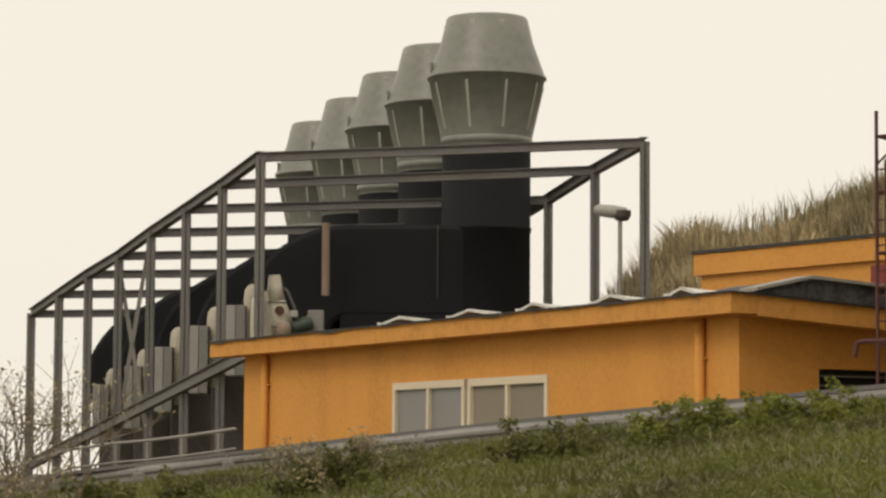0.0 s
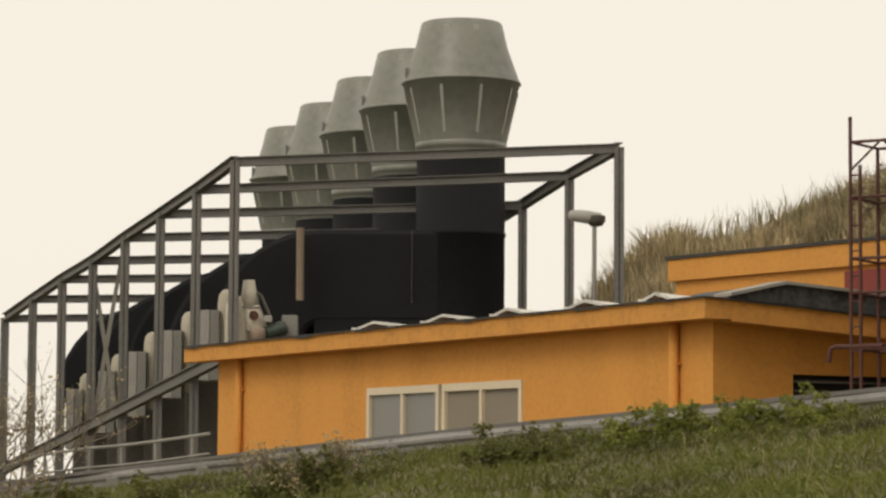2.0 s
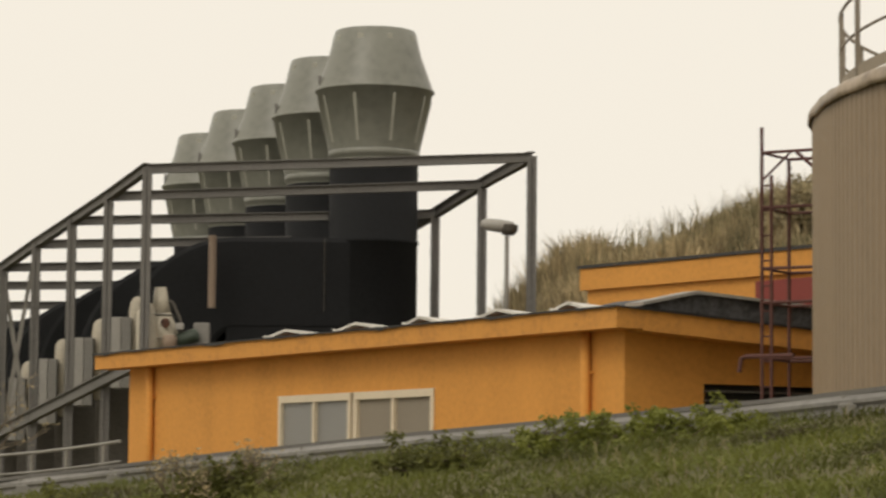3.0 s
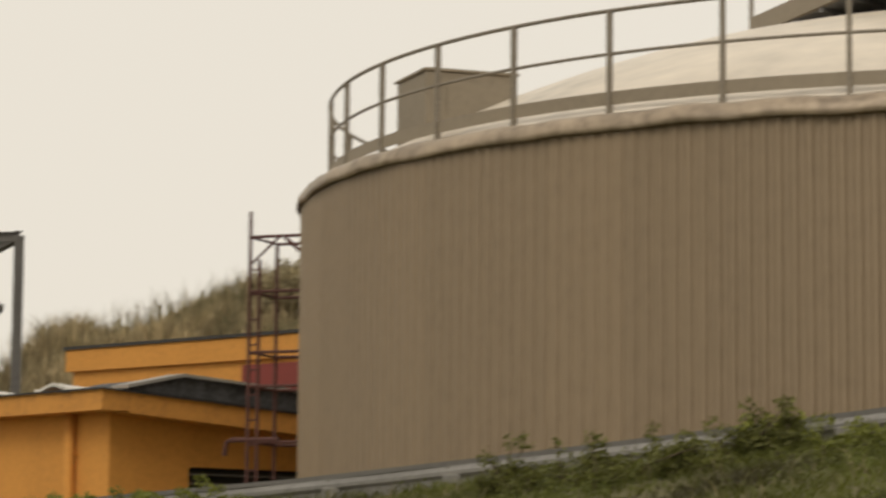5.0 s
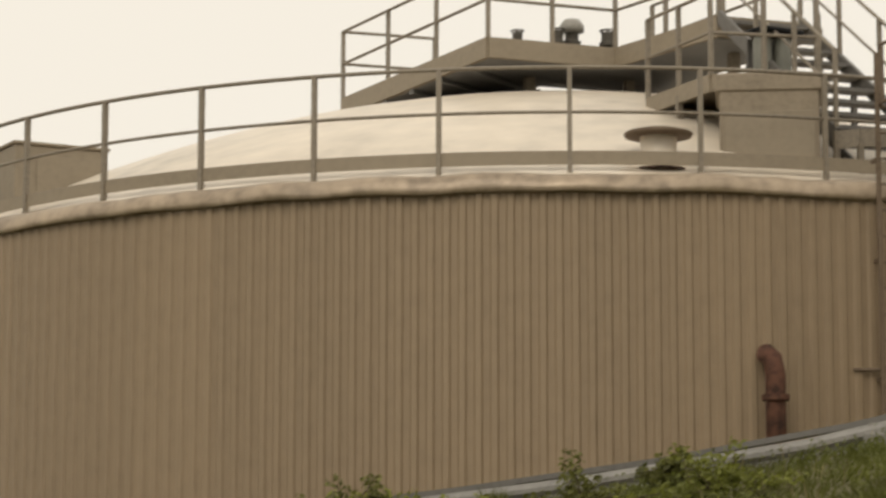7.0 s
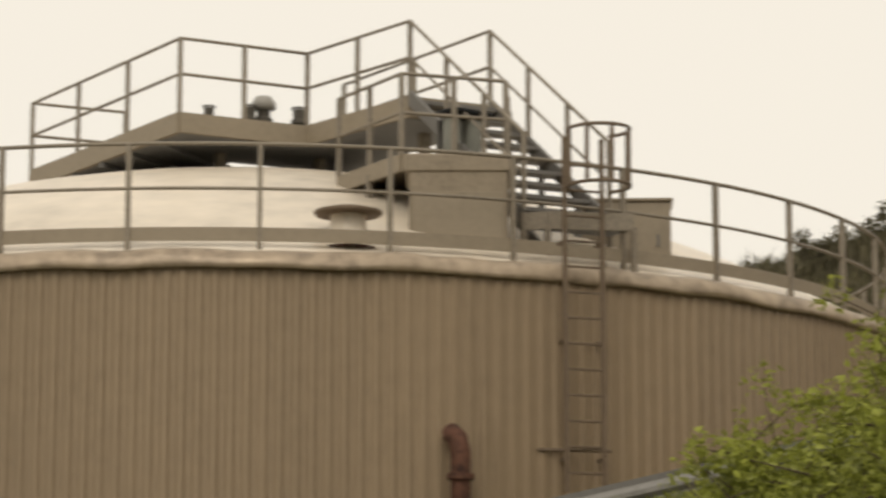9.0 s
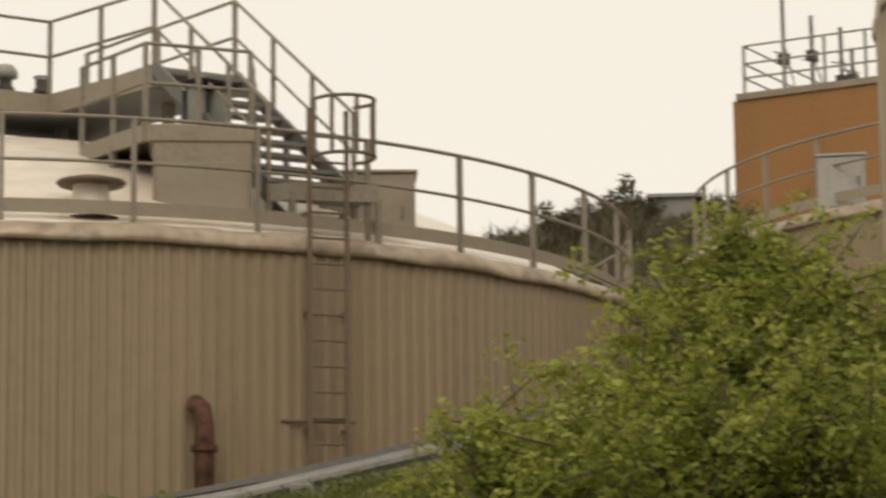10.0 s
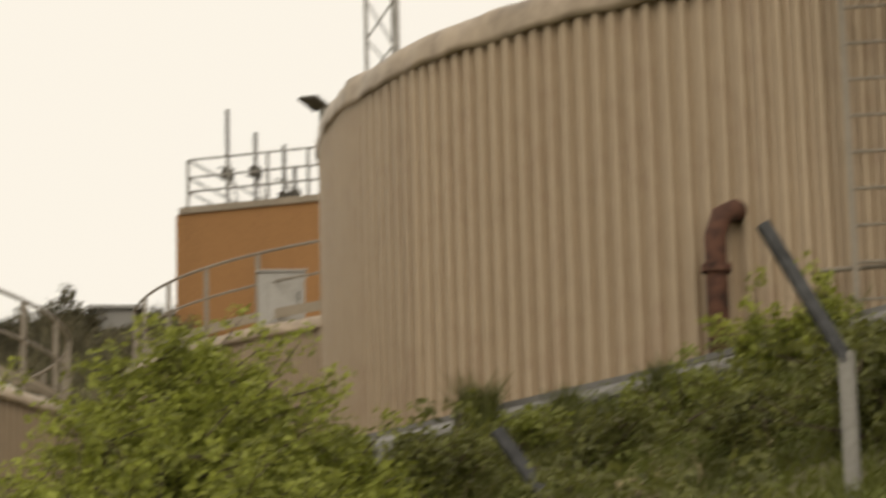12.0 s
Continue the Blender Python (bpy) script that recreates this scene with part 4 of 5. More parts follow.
def build_ladder(place, turn, height, cage_from, label, steel):
    """A caged ladder on a wall that faces -y, its foot at place."""
    ld = thing("caged_ladder", place, label, "ladder", group="ladders on the tanks", turn=turn)
    for x in (-0.22, 0.22):
        part("stile", box_mesh((x, 0, height / 2), (0.05, 0.03, height)), steel, ld)
    n = int(height / 0.28)
    for k in range(n):
        part("rung", tube_mesh((-0.22, 0, 0.2 + k * 0.28), (0.22, 0, 0.2 + k * 0.28), 0.014, 6), steel, ld)
    z = cage_from
    while z <= height + 0.01:
        pts = [Vector((0.34 * math.sin(a), -0.08 - 0.36 * (1 + math.cos(a)) + 0.0, z)) for a in np.linspace(-2.4, 2.4, 15)]
        part("cage_hoop", bent_pipe(pts, 0.02, 6), steel, ld)
        z += 0.62
    for a in (-1.6, -0.8, 0, 0.8, 1.6):
        part("cage_strap", box_mesh((0.34 * math.sin(a), -0.08 - 0.36 * (1 + math.cos(a)), (cage_from + height) / 2), (0.045, 0.012, height - cage_from)), steel, ld)
    for z in (0.35, height * 0.42, height * 0.7):
        for x in (-0.22, 0.22):
            part("wall_bracket", box_mesh((x, 0.09, z), (0.04, 0.16, 0.04)), steel, ld)
    part("side_strut", tube_mesh((-0.5, 0.12, 0.45), (0.3, 0.0, 0.45), 0.02), steel, ld)


d = dist_to_rim(30.95, 23.91, 38.0, R1) - 0.22
q = at(30.95, 5.0, d)
rise = EYE.z + d * math.tan(radians(12.3)) - q.z
build_ladder(q, -8, rise, rise - 0.62, "rusty brown caged ladder up the tank wall", M_LADDER)
d = dist_to_rim(54.35, 55.5, 26.5, R2) - 0.25
q = at(54.35, 9.6, d)
build_ladder(q, -54, 3.4, 2.6, "pale caged ladder up the tank wall", M_RAIL)


def build_wall_pipe(bearing, dist, e_top, e_low, r, label, swing):
    top, low = at(bearing, e_top, dist), at(bearing, e_low, dist - 0.12)
    o = Vector((low.x, low.y, low.z - 0.5))
    wp = thing("drain_pipe", o, label, "pipe", group="outlet pipes")
    u = Vector((math.sin(radians(bearing)), math.cos(radians(bearing)), 0))
    side = Vector((u.y, -u.x, 0)) * swing
    t = top - o - Vector((0, 0, r))
    pts = [t + u * 0.4 - side * 0.5, t + u * 0.12 - side * 0.5, t - u * 0.05 - side * 0.35 + Vector((0, 0, 0.0)), t - u * 0.14 - side * 0.12 - Vector((0, 0, 0.06)), t - u * 0.16 - Vector((0, 0, 0.22)), Vector((t.x - u.x * 0.16, t.y - u.y * 0.16, -0.4))]
    part("pipe", bent_pipe(pts, r, 16), M_RUST, wp, "", True)
    fl = lathe([(r * 1.35, -0.03), (r * 1.35, 0.03), (0.01, 0.03)], 20)
    part("flange", fl, M_RUST, wp).matrix_basis = Matrix.Translation(pts[4] + Vector((0, 0, -0.25)))


build_wall_pipe(28.36, dist_to_rim(28.36, 23.91, 38, R1) - 0.1, 6.42, 4.4, 0.108, "rusty brown drain pipe bending out of the tank", 0.26)
build_wall_pipe(50.85, dist_to_rim(50.9, 55.5, 26.5, R2) - 0.1, 12.3, 8.8, 0.085, "mottled rusty drain pipe beside the fence", -0.45)


# ---- smaller fixtures ----
def build_pump():
    p = at(-3.35, 0, 58.4)
    z = EYE.z + 58.4 * math.tan(radians(2.75))
    pu = thing("blower_unit", (p.x, p.y, z - 1.4), "ivory blower casing with green motor beside ducts", "machine")
    o = Vector((0, 0, 1.4))
    part("stand", box_mesh((0, 0, 0.7), (1.3, 0.7, 1.4), 0, 0.02), M_STEEL, pu)
    part("rounded_casing", lathe([(0.0, 1.05), (0.12, 1.03), (0.24, 0.88), (0.27, 0.6), (0.27, 0.0)], 20), M_IVORY, pu, "ivory rounded casing", True).location = o + Vector((-0.36, -0.1, 0))
    cone = bmesh.new()
    tube(cone, (0.1, -0.15, 0.12), (-0.1, -0.15, 0.8), 0.26, 14, 0.21)
    tube(cone, (-0.1, -0.15, 0.8), (-0.13, -0.15, 1.38), 0.21, 14, 0.12)
    hood = part("tapered_hood", cone, M_IVORY, pu, "ivory tapering hood", True)
    hood.location = o
    for h, r in ((0.3, 0.265), (0.8, 0.225)):
        part("band", ring_tube(bmesh.new(), r, 0, 0.016, 20, 6), M_CASING, hood).location = (0.1 - 0.2 * (h - 0.12) / 0.68, -0.15, h)
    part("inspection_plug", lathe([(0.0, 0.06), (0.1, 0.05), (0.1, -0.05)], 12), M_RUST, pu).matrix_basis = Matrix.Translation(o + Vector((0.0, -0.42, 0.62))) @ Matrix.Rotation(radians(90), 4, "X")
    part("inlet_drum", lathe([(0.0, 0.34), (0.12, 0.33), (0.15, 0.28), (0.15, 0.0), (0.0, 0.0)], 16), M_TAN, pu, "small pale brown drum", True).location = o + Vector((0.1, -0.5, 0.03))
    motor = part("motor", lathe([(0.0, 0.3), (0.13, 0.27), (0.15, 0.2), (0.15, -0.22), (0.0, -0.28)], 16), M_GREENP, pu, "green electric motor", True)
    motor.matrix_basis = Matrix.Translation(o + Vector((0.42, -0.3, 0.3))) @ Matrix.Rotation(radians(70), 4, "Y")
    for k in range(6):
        part("cooling_fin", ring_tube(bmesh.new(), 0.155, -0.18 + 0.07 * k, 0.012, 16, 5), M_GREENP, motor)
    part("terminal_box", box_mesh((0.3, -0.42, 1.95), (0.16, 0.12, 0.14), 0, 0.012), M_GREYBOX, pu, "small pale junction box")
    part("control_box", box_mesh(o + Vector((0.74, 0, 0.35)), (0.34, 0.3, 0.6), 0, 0.02), M_CASING, pu, "grey control box")
    part("feed_pipe", bent_pipe([o + Vector((-0.1, -0.15, 1.2)), o + Vector((0.14, -0.2, 1.05)), o + Vector((0.3, -0.25, 0.7)), o + Vector((0.36, -0.28, 0.4))], 0.035, 8), M_VALVE, pu, "dark curved feed pipe")


build_pump()


# ---- road edge ----
def build_street_lamp():
    p = at(3.67, 0, 50.0)
    g = ground_z(p.x, p.y)
    sl = thing("street_lamp", (p.x, p.y, g - 0.2), "street lamp with long pale head on grey pole", "street lamp")
    h = EYE.z + 50 * math.tan(radians(5.35)) - g + 0.2
    part("pole", tube_mesh((0, 0, 0), (0, 0, h), 0.055, 10, 0.04), M_ZINC, sl)
    part("head", lathe([(0.0, 0.34), (0.05, 0.33), (0.09, 0.25), (0.10, 0.0), (0.085, -0.25), (0.0, -0.3)], 16), M_GREYBOX, sl, "pale lamp housing", True).matrix_basis = Matrix.Translation((-0.14, 0, h + 0.1)) @ Matrix.Rotation(radians(-84), 4, "Y") @ Matrix.Diagonal((1.2, 1.4, 1, 1))
    part("lens", lathe([(0.0, -0.1), (0.11, -0.08), (0.17, 0.0), (0.17, 0.1)], 16), M_VALVE, sl, "dark lamp bowl", True).location = (0.03, 0, h + 0.02)


build_street_lamp()


def build_scaffold():
    a, b = at(8.94, 0, 38.6), at(10.25, 0, 38.2)
    z0 = ground_z(a.x, a.y)
    o = Vector((a.x, a.y, z0))
    sc = thing("scaffold_tower", o, "rusty red tubular scaffold tower beside the building", "scaffold")
    u = Vector((b.x - a.x, b.y - a.y, 0))
    w = Vector((-u.y, u.x, 0)).normalized() * 0.9
    H = a.z + 38.6 * math.tan(radians(7.5)) - z0
    lift = lambda e: EYE.z + 38.6 * math.tan(radians(e)) - z0
    for base, h in ((Vector(), H), (u * 0.15, lift(6.5)), (u, lift(6.9)), (w, lift(7.0)), (u + w, lift(7.0))):
        part("standard", tube_mesh(base, base + Vector((0, 0, h)), 0.026, 8), M_SCAF, sc)
    for e in (6.98, 5.85, 4.6, 3.9, 2.75):
        z = Vector((0, 0, lift(e)))
        part("ledger", tube_mesh(z, u + z, 0.022, 8), M_SCAF, sc)
        part("ledger", tube_mesh(w + z, u + w + z, 0.022, 8), M_SCAF, sc)
        part("transom", tube_mesh(z, w + z, 0.02, 8), M_SCAF, sc)
    z = Vector((0, 0, lift(6.95)))
    part("knee_brace", tube_mesh(u * 0.45 + z, Vector((0, 0, lift(6.4))), 0.018, 8), M_SCAF, sc)
    part("knee_brace", tube_mesh(u * 0.55 + z, u + Vector((0, 0, lift(6.4))), 0.026, 8), M_SCAF, sc)
    for k in range(9):
        zz = Vector((0, 0, lift(6.3) - 0.35 * k))
        part("ladder_rung", tube_mesh(zz, u * 0.15 + zz, 0.012, 6), M_SCAF, sc)
    z = Vector((0, 0, lift(2.8)))
    part("hooked_pipe", bent_pipe([u * 0.5 + z, u * -0.25 + z, u * -0.33 + z - Vector((0, 0, 0.03)), u * -0.36 + z - Vector((0, 0, 0.22))], 0.034, 8), M_SCAF, sc)


build_scaffold()


def build_handrail():
    o = edge_point(-7.0)
    hr = thing("roadside_handrail", o, "thin grey tubular handrail at the road edge", "railing")
    pts = []
    for b, e in ((-9.4, -0.1), (-7.6, 0.49), (-6.7, 0.62), (-6.05, 0.68), (-5.35, 0.77), (-4.6, 0.88), (-4.25, 0.94)):
        pts.append(at(b, e + 0.0, lerp_table(EDGE, b)[1] + 0.5))
    for p, q in zip(pts, pts[1:]):
        part("rail", tube_mesh(p - o, q - o, 0.024, 8), M_ZINC, hr)
        part("lower_rail", tube_mesh(p - o - Vector((0, 0, 0.29)), q - o - Vector((0, 0, 0.29)), 0.018, 8), M_ZINC, hr)
    for p in pts[:-1]:
        part("post", tube_mesh(p - o, p - o - Vector((0, 0, 0.6)), 0.022, 8), M_ZINC, hr)


build_handrail()


def build_ochre_block():
    a = at(39.50, 12.4, 60.0)
    b = at(46.0, 0, 57.5)
    u = Vector((b.x - a.x, b.y - a.y, 0))
    n = u.length
    u.normalize()
    w = Vector((-u.y, u.x, 0))
    base = Vector((a.x, a.y, ground_z(a.x, a.y) - 1))
    ob = thing("ochre_block", base, "ochre plastered block with roof railing and aerials", "building")
    c = lambda s, t: Vector((u.x * s + w.x * t, u.y * s + w.y * t, 0))
    h = a.z - base.z
    part("wall", prism(c(0, 0), c(n, 0), c(n, 6), c(0, 6), 0, h - 0.12), M_OCHRE, ob)
    part("parapet_cap", prism(c(0.1, -0.06), c(n + 0.06, -0.06), c(n + 0.06, 6.06), c(0.1, 6.06), h - 0.117, h + 0.03), M_CONC, ob, "pale parapet cap")
    g0 = 1.12
    for s in np.arange(0.25, n, 0.95):
        part("rail_post", box_mesh(c(s, 0.1) + Vector((0, 0, h + g0 / 2)), (0.05, 0.05, g0)), M_ZINC, ob)
    for z in (0.4, 0.72, g0):
        part("rail", tube_mesh(c(0.25, 0.1) + Vector((0, 0, h + z)), c(n, 0.1) + Vector((0, 0, h + z)), 0.024), M_ZINC, ob)
        part("side_rail", tube_mesh(c(0.25, 0.1) + Vector((0, 0, h + z)), c(0.25, 5.8) + Vector((0, 0, h + z)), 0.024), M_ZINC, ob)
    for s, hh in ((0.95, 2.35), (1.62, 1.75), (2.3, 1.4), (2.55, 0.9)):
        q = c(s, 0.7) + Vector((0, 0, h))
        mast = part("aerial_mast", tube_mesh(q, q + Vector((0, 0, hh)), 0.045, 8), M_STEEL, ob, "grey aerial mast")
        part("clamp_box", box_mesh(q + Vector((0, 0, 0.85 if hh > 1.5 else 0.2)), (0.26, 0.2, 0.24), 20, 0.02), M_VALVE, mast)
        part("stay", tube_mesh(q + Vector((0, 0, hh * 0.55)), q + Vector((0.55, 0.2, 0.05)), 0.02, 6), M_ZINC, mast)
        part("cross_arm", tube_mesh(q + Vector((-0.28, 0, hh * 0.42)), q + Vector((0.28, 0.1, hh * 0.44)), 0.02, 6), M_ZINC, mast)


build_ochre_block()


def build_lattice_mast():
    p = at(44.0, 0, 45.0)
    o = Vector((p.x, p.y, ground_z(p.x, p.y) - 0.3))
    lm = thing("lattice_mast", o, "slender pale lattice mast behind the tank", "mast")
    H = EYE.z + 45 * math.tan(radians(19)) - o.z
    cs = [Vector((0.33 * math.cos(a), 0.33 * math.sin(a), 0)) for a in (0.4, 2.5, 4.6)]
    for c in cs:
        part("leg", tube_mesh(c, c + Vector((0, 0, H)), 0.035, 6), M_ZINC, lm)
    k = int(H / 0.7)
    for j, (a, b) in enumerate(zip(cs, cs[1:] + cs[:1])):
        for i in range(k):
            z0, z1 = i * 0.7, (i + 1) * 0.7
            s, e = (a, b) if i % 2 else (b, a)
            part("lacing", tube_mesh(s + Vector((0, 0, z0)), e + Vector((0, 0, z1)), 0.018, 5), M_ZINC, lm)


build_lattice_mast()


def build_floodlight():
    p = at(42.62, 14.0, 27.5)
    z = EYE.z + 27.5 * math.tan(radians(14.5))
    o = Vector((p.x, p.y, ground_z(p.x, p.y)))
    fl = thing("floodlight", o, "dark flat floodlight on a slim pole", "lamp")
    part("pole", tube_mesh((0, 0, 0), (0, 0, z - o.z), 0.035, 8), M_ZINC, fl)
    part("head", box_mesh((-0.1, 0, z - o.z + 0.02), (0.5, 0.22, 0.045), 30, 0.015), M_VALVE, fl, "dark flat lamp head")


build_floodlight()


def build_far_shed():
    p = at(38.25, 10.4, 61.0)
    o = Vector((p.x, p.y, ground_z(p.x, p.y) - 0.4))
    sh = thing("grey_roof_shed", o, "small far shed with bluish grey roof", "shed", turn=-38)
    h = EYE.z + 61 * math.tan(radians(10.28)) - o.z
    part("wall", box_mesh((0, 0, h / 2), (0.9, 1.0, h)), M_CASING, sh)
    part("roof", box_mesh((0, 0, h + 0.04), (1.3, 1.2, 0.08)), M_SCREEN2, sh)


build_far_shed()


def build_fence_post(bearing, e_bend, e_tip, shift, dist):
    bend, tip = at(bearing, e_bend, dist), at(bearing + shift, e_tip, dist - 0.1)
    g = ground_z(bend.x, bend.y)
    o = Vector((bend.x, bend.y, g - 0.3))
    fp = thing("fence_post", o, "grey steel fence post with a slanting arm", "fence post", group="fence posts")
    part("upright", box_mesh((0, 0, (bend.z - o.z) / 2), (0.075, 0.075, bend.z - o.z), 20, 0.008), M_ZINC, fp)
    part("arm", beam_mesh(bend - o - Vector((0, 0, 0.05)), tip - o, 0.075, 0.06), M_SLATE, fp, "dark slanting arm")


build_fence_post(53.45, 9.1, 11.8, -1.6, 14.0)
build_fence_post(47.75, 5.6, 7.75, -1.62, 14.4)


# ---- vegetation ----
rng = np.random.default_rng(7)


def blades(name, roots, heights, width, lean, material, label, category, kind="stuff", parent=None):
    """Many tapering blades of two faces each."""
    n = len(roots)
    a = rng.uniform(0, math.tau, n)
    lx, ly = np.cos(a) * lean * heights * rng.uniform(0.2, 1.4, n), np.sin(a) * lean * heights * rng.uniform(0.2, 1.4, n)
    b = rng.uniform(0, math.tau, n)
    w = width * rng.uniform(0.6, 1.4, n)
    wx, wy = np.cos(b) * w, np.sin(b) * w
    V = np.zeros((n, 5, 3))
    V[:, 0] = roots - np.c_[wx, wy, np.zeros(n)] / 2
    V[:, 1] = roots + np.c_[wx, wy, np.zeros(n)] / 2
    mid = roots + np.c_[lx * 0.35, ly * 0.35, heights * 0.6]
    V[:, 2] = mid + np.c_[wx, wy, np.zeros(n)] * 0.35
    V[:, 3] = mid - np.c_[wx, wy, np.zeros(n)] * 0.35
    V[:, 4] = roots + np.c_[lx, ly, heights * rng.uniform(0.85, 1.0, n)]
    k = np.arange(n) * 5
    F = [(i, i + 1, i + 2, i + 3) for i in k] + [(i + 3, i + 2, i + 4) for i in k]
    me = bpy.data.meshes.new(name)
    me.from_pydata(V.reshape(-1, 3).tolist(), [], F)
    me.materials.append(material)
    ob = new(name, me)
    if parent is not None:
        ob.parent = parent
        return ob
    return tagged(ob, label, category, kind=kind)


def scatter(n, b0, b1, near, far, patch=0.0, seed=0.0):
    """Ground points between two bearings and between two fractions of the way to the road edge."""
    out = []
    while len(out) < n:
        b = rng.uniform(b0, b1)
        d = lerp_table(EDGE, b)[1]
        r = d * math.sqrt(rng.uniform(near ** 2, far ** 2))
        x, y = r * math.sin(radians(b)), r * math.cos(radians(b))
        if patch and noise.noise((x * 0.5, y * 0.5, seed)) < patch * rng.uniform(-0.3, 1):
            continue
        out.append((x, y, ground_z(x, y) - 0.02))
    return np.array(out)


g = scatter(80000, -13, 60, 0.5, 0.995)
h = np.array([0.07 + 0.10 * (0.5 + noise.noise((p[0] * 0.8, p[1] * 0.8, 9))) for p in g])
blades("grass", g, h * rng.uniform(0.6, 1.3, len(g)), 0.026, 1.0, M_GRASS, "rough green grass on the bank", "grass")
g = scatter(2200, -13, 60, 0.55, 0.99, 0.25, 4)
blades("dry_grass", g, rng.uniform(0.1, 0.3, len(g)), 0.012, 0.7, M_DRY, "straw-coloured dry grass stalks on the bank", "dry grass")
WEEDS = scatter(3600, -13, 60, 0.55, 0.99, 0.2, 11)


def ridge_points(n, b0, b1, front, back):
    out = []
    for _ in range(n):
        b = rng.uniform(b0, b1)
        rd = lerp_table(RIDGE, b)[1]
        r = rd + rng.uniform(-front, back)
        x, y = r * math.sin(radians(b)), r * math.cos(radians(b))
        out.append((x, y, ground_z(x, y) - 0.05))
    return np.array(out)


g = ridge_points(22000, 2.4, 11.5, 11, 2)
h = np.array([max(0.16, 0.42 + 0.85 * noise.noise((p[0] * 0.45, p[1] * 0.45, 2))) for p in g]) * rng.uniform(0.6, 1.5, len(g))
blades("hill_scrub", g, h, 0.05, 0.45, M_REED, "brown-green scrub and reeds on the hill", "scrub")
g = ridge_points(1600, 3.0, 11.5, 4, 2)
blades("hill_reeds", g, rng.uniform(0.4, 1.15, len(g)), 0.03, 0.3, M_DRY, "pale dry reeds on the hilltop", "reeds")
g = ridge_points(18000, 31, 43, 11, 2)
h = np.array([max(0.1, 0.4 + 0.7 * noise.noise((p[0] * 0.6, p[1] * 0.6, 2))) for p in g]) * rng.uniform(0.6, 1.4, len(g))
blades("dark_scrub", g, h, 0.06, 0.6, M_DARKLEAF, "dark low scrub on the far slope", "scrub")


def leaf_cloud(centres, spread, count, size, lift=0.0):
    """Folded leaves round the centres: vertices and faces."""
    n = len(centres) * count
    c = np.repeat(np.array(centres), count, 0)
    sp = np.repeat(np.array(spread), count)
    off = rng.normal(0, 1, (n, 3))
    off *= (sp * rng.uniform(0.15, 1, n) ** 0.6 / np.linalg.norm(off, axis=1))[:, None]
    c = c + off
    a, t = rng.uniform(0, math.tau, n), rng.uniform(-0.9, 0.9, n)
    s = size * rng.uniform(0.6, 1.5, n)
    d = np.c_[np.cos(a) * np.cos(t), np.sin(a) * np.cos(t), np.sin(t)]
    q = rng.normal(0, 1, (n, 3))
    w = np.cross(d, q)
    w /= np.linalg.norm(w, axis=1)[:, None]
    u = np.cross(w, d)
    V = np.zeros((n, 4, 3))
    V[:, 0] = c - d * s[:, None] * 0.5
    V[:, 1] = c + w * s[:, None] * 0.27 + u * s[:, None] * 0.08
    V[:, 2] = c + d * s[:, None] * 0.55
    V[:, 3] = c - w * s[:, None] * 0.27 + u * s[:, None] * 0.08
    k = np.arange(n) * 4
    return V.reshape(-1, 3).tolist(), [(i, i + 1, i + 2) for i in k] + [(i, i + 2, i + 3) for i in k]


V, F = leaf_cloud([(p[0], p[1], p[2] + 0.07) for p in WEEDS], rng.uniform(0.08, 0.22, len(WEEDS)), 24, 0.036)
tagged(sheet("bank_weeds", V, F, M_WEED), "low mixed weeds among the bank's grass", "weeds", kind="stuff")


def build_shrub(bearing, dist, e_top, half_width, leaf_material, limbs, per_clump, label, leaf=0.06, clump=0.2, name="shrub"):
    p = at(bearing, e_top, dist)
    g = ground_z(p.x, p.y)
    H = max(0.35, p.z - g)
    sh = thing(name, (p.x, p.y, g - 0.1), label, "shrub", group="shrubs on the bank")
    wood = bmesh.new()
    centres, spreads = [], []
    for k in range(limbs):
        a = rng.uniform(0, math.tau)
        f = rng.uniform(0.0, 1) ** 0.9
        reach = half_width * f
        top = H * (1 - 0.62 * f ** 1.6) * rng.uniform(0.8, 1.0) if k else H * 0.9
        if k == 0:
            reach = 0.05
        tip = Vector((math.cos(a) * reach, math.sin(a) * reach, top))
        pts = []
        for i in range(6):
            t = i / 5
            q = Vector((tip.x * t ** 1.4, tip.y * t ** 1.4, tip.z * t)) + Vector(rng.normal(0, 0.05 * H * 0.25 * t, 3))
            pts.append(q)
        for i in range(5):
            tube(wood, pts[i], pts[i + 1], 0.022 * (1 - i / 5.5), 5, 0.022 * (1 - (i + 1) / 5.5))
        for i, sc in ((2, 1.0), (3, 1.1), (4, 0.85), (5, 0.55)):
            centres.append(pts[i])
            spreads.append(clump * sc * rng.uniform(0.7, 1.3))
            side = pts[i] + Vector(rng.normal(0, clump * 0.9, 3))
            tube(wood, pts[i], side, 0.008, 4, 0.003)
            centres.append(side)
            spreads.append(clump * 0.7)
    tagged(part("branchwork", wood, M_BARK, sh, "thin brown branching stems"), kind="stuff")
    V, F = leaf_cloud([tuple(c) for c in centres], spreads, per_clump, leaf)
    tagged(sheet("foliage", V, F, leaf_material, sh, "many small leaves"), kind="stuff")
    return sh


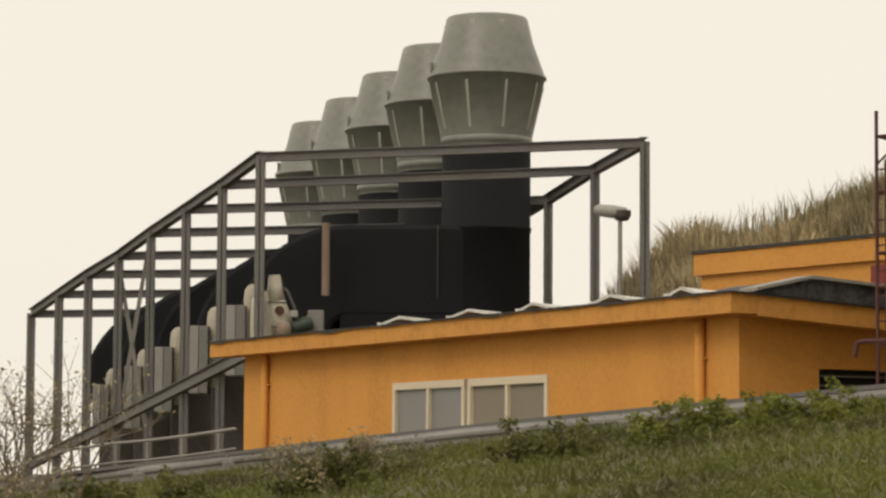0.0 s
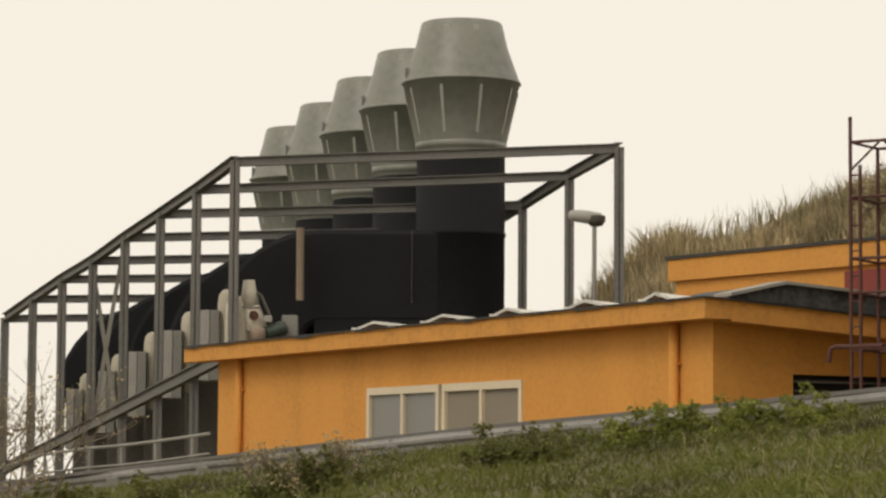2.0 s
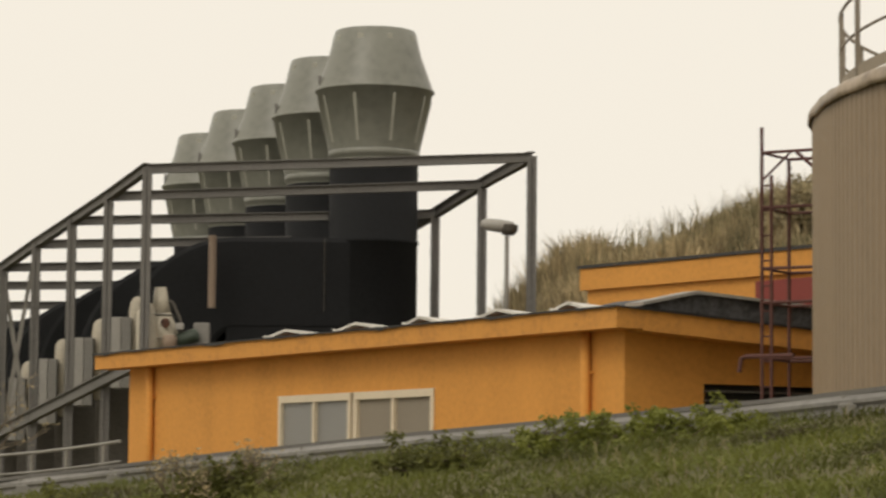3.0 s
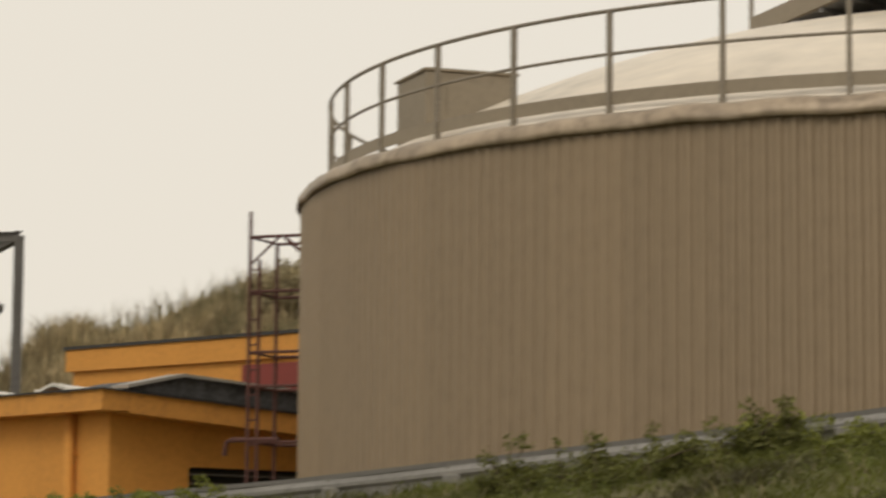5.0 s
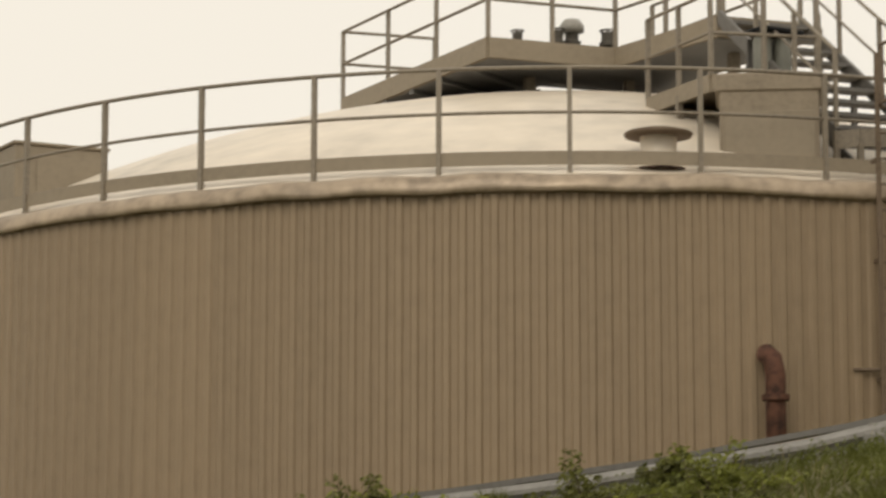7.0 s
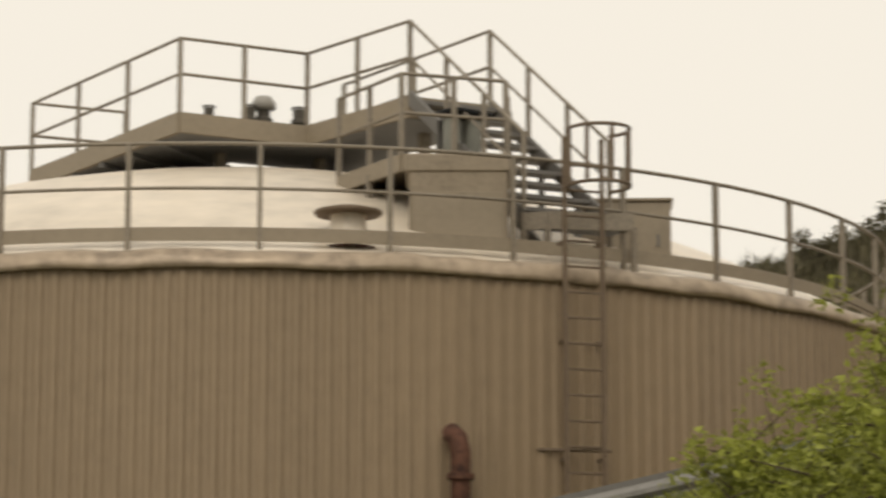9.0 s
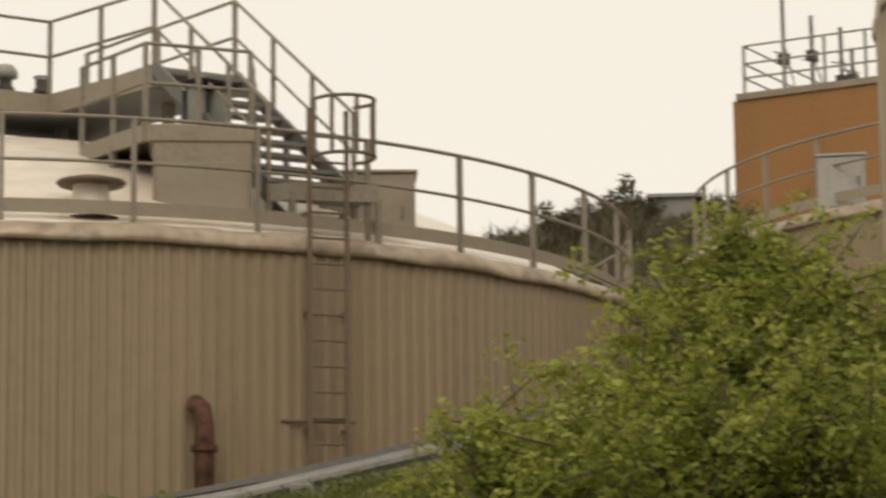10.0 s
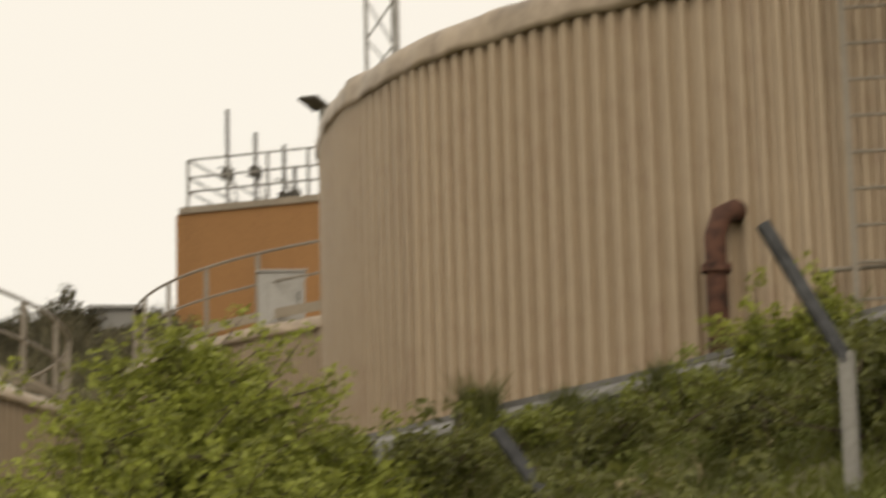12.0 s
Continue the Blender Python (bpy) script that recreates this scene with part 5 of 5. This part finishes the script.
GREEN = "leafy yellow-green shrub on the bank"
for b, d, e, w, limbs in ((39.25, 16.6, 10.35, 0.75, 34), (40.6, 16.9, 9.5, 0.55, 20), (37.7, 16.4, 9.1, 0.5, 18), (36.2, 16.2, 7.6, 0.7, 22), (34.3, 16.0, 6.3, 0.6, 18), (32.6, 15.8, 5.1, 0.5, 12),
                          (42.6, 17.0, 8.2, 0.7, 20), (38.6, 15.6, 7.6, 1.0, 30), (41.0, 15.4, 7.2, 0.9, 24), (35.6, 15.2, 5.8, 0.8, 16), (40.1, 16.7, 9.85, 0.6, 26), (41.3, 16.8, 9.25, 0.6, 24), (39.7, 16.5, 9.5, 0.7, 26)):
    build_shrub(b, d, e, w, M_LEAF, limbs, 44, GREEN, leaf=0.048)
DARK = "dark green dense shrub near the fence"
for b, d, e, w, limbs in ((44.6, 17.5, 7.9, 0.6, 16), (49.4, 13.2, 6.4, 0.7, 18), (54.6, 15.2, 10.1, 0.8, 22), (56.5, 15.0, 11.0, 0.9, 20), (47.4, 13.6, 6.4, 0.6, 16)):
    build_shrub(b, d, e, w, M_MIDLEAF, limbs, 30, DARK)
for b, e, w in ((9.7, 5.95, 1.2), (10.4, 6.3, 1.3)):
    build_shrub(b, 63.0, e, w, M_SCRUB, 20, 60, "grey-green rounded scrub bush on the hill", leaf=0.10, clump=0.34, name="hill_bush")
for b, e, w in ((36.2, 8.4, 1.1), (37.4, 8.75, 1.1), (40.6, 9.3, 1.0)):
    build_shrub(b, 61.0, e, w, M_DARKLEAF, 18, 60, "dark rounded scrub bush on the far slope", leaf=0.10, clump=0.3, name="hill_bush")
TUFT = "small bushy tuft beside the crash barrier"
for b, e, w, m in ((20.1, 3.55, 0.3, M_MIDLEAF), (19.6, 3.2, 0.4, M_LEAF), (26.3, 4.0, 0.35, M_MIDLEAF), (51.7, 10.2, 0.35, M_LEAF), (53.0, 10.5, 0.4, M_LEAF)):
    build_shrub(b, lerp_table(EDGE, b)[1] - 0.7, e, w, m, 8, 22, TUFT, clump=0.13, name="tuft")


for b, inset, e_up, w, m in ((14.4, 2.6, -1.1, 0.6, M_MIDLEAF), (16.2, 2.8, -1.2, 0.7, M_MIDLEAF), (17.9, 2.4, -1.0, 0.6, M_MIDLEAF), (19.4, 1.1, -0.3, 0.4, M_MIDLEAF),
                             (21.6, 1.8, -0.7, 0.6, M_LUSH), (24.2, 2.0, -0.8, 0.6, M_MIDLEAF), (27.4, 1.8, -0.75, 0.6, M_LUSH),
                             (46.8, 1.4, -0.9, 0.6, M_LUSH), (48.9, 2.4, -1.3, 0.8, M_MIDLEAF), (50.6, 1.6, -0.9, 0.6, M_LUSH), (52.0, 2.8, -1.3, 0.8, M_MIDLEAF)):
    e, d = lerp_table(EDGE, b)
    build_shrub(b, d - inset, e + e_up, w, m, 10, 34, "low dense weed clump below the crash barrier", leaf=0.05, clump=0.15, name="weed_clump")


def build_twigs(bearing, dist, e_top, spread, label, buds, n=7):
    p = at(bearing, e_top, dist)
    g = ground_z(p.x, p.y)
    tw = thing("bare_bush", (p.x, p.y, g - 0.1), label, "bush", group="bare bushes")
    bm = bmesh.new()
    tips = []
    H = max(0.5, p.z - g)

    def grow(q, d, length, r, depth):
        e = q + d * length
        tube(bm, q, e, r, 5, r * 0.65)
        if depth == 0:
            tips.append(tuple(e))
            return
        for _ in range(3 if depth > 1 else 2):
            grow(e, (d + Vector(rng.normal(0, 0.5, 3)) + Vector((0, 0, 0.1))).normalized(), length * rng.uniform(0.55, 0.8), r * 0.65, depth - 1)
        tips.append(tuple(e))

    for _ in range(n):
        grow(Vector((rng.normal(0, spread * 0.3), rng.normal(0, spread * 0.3), 0)), Vector((rng.normal(0, 0.35), rng.normal(0, 0.35), 1)).normalized(), H * 0.40, 0.013, 3)
    tagged(part("branchwork", bm, M_TWIG, tw, "thin bare branching stems"), kind="stuff")
    V, F = leaf_cloud(tips, [0.1] * len(tips), buds, 0.045)
    tagged(sheet("foliage", V, F, M_REED, tw, "sparse small leaves"), kind="stuff")


build_twigs(-8.95, 30, 2.8, 1.0, "bare twiggy bush at the foot of the frame", 2, 11)
build_twigs(-8.2, 31, 2.0, 0.7, "bare twiggy bush at the foot of the frame", 2, 6)
build_twigs(-9.6, 28, 0.9, 1.0, "bare twiggy bush at the foot of the frame", 4, 6)
for b, e in ((-2.9, 1.0), (-1.7, 1.1), (-2.3, 0.4)):
    build_twigs(b, 31, e, 0.4, "bare weed stalks on the grassy bank", 3, 4)
for b, e, w in ((-7.2, 0.0, 0.7), (-5.2, -0.1, 0.6), (-2.4, -0.1, 0.6), (-9.0, -0.3, 0.8), (-1.8, -0.2, 0.5), (4.3, -0.2, 0.9), (5.6, -0.1, 0.9), (7.9, 0.0, 0.9), (6.7, -0.3, 0.9), (2.3, -0.5, 0.9)):
    build_shrub(b, 31, e, w, M_MIDLEAF if b < 3 else M_LUSH, 10, 40, "low tangled weed clump on the bank", clump=0.15, name="weed_clump")


def build_grass_tuft(bearing, out, height, n):
    p = edge_point(bearing, 0, out)
    g = ground_z(p.x, p.y)
    tf = thing("grass_tuft", (p.x, p.y, g), "fan-shaped grass tuft beside the crash barrier", "grass tuft", group="grass tufts")
    roots = np.c_[rng.normal(0, 0.06, n), rng.normal(0, 0.06, n), np.zeros(n) - 0.02]
    tagged(blades("tuft_grass", roots, rng.uniform(0.5, 1.0, n) * height, 0.02, 0.45, M_GRASS, "", "", parent=tf), kind="stuff")


for b, out, h, n in ((45.8, -0.25, 0.62, 260), (20.2, -0.4, 0.4, 160), (49.6, -0.3, 0.4, 120), (51.8, -0.3, 0.45, 140), (22.6, -0.4, 0.3, 120), (53.2, -0.4, 0.5, 160), (47.6, -0.3, 0.35, 120)):
    build_grass_tuft(b, out, h, n)
spots = []
while len(spots) < 420:
    b, r = rng.uniform(44.2, 49.5), rng.uniform(12.2, 14.4)
    x, y = r * math.sin(radians(b)), r * math.cos(radians(b))
    spots.append((x, y, ground_z(x, y) + rng.uniform(0.12, 0.42)))
V, F = leaf_cloud(spots, [0.035] * len(spots), 7, 0.035)
tagged(sheet("dry_seed_heads", V, F, M_DRY), "pale dry seed heads on the bank", "dry weeds", kind="stuff")
stalks = np.array([(p[0], p[1], ground_z(p[0], p[1])) for p in spots])
blades("dry_weed_stalks", stalks, np.array([p[2] for p in spots]) - stalks[:, 2] + 0.02, 0.008, 0.02, M_DRY, "thin dry weed stalks on the bank", "dry weeds")
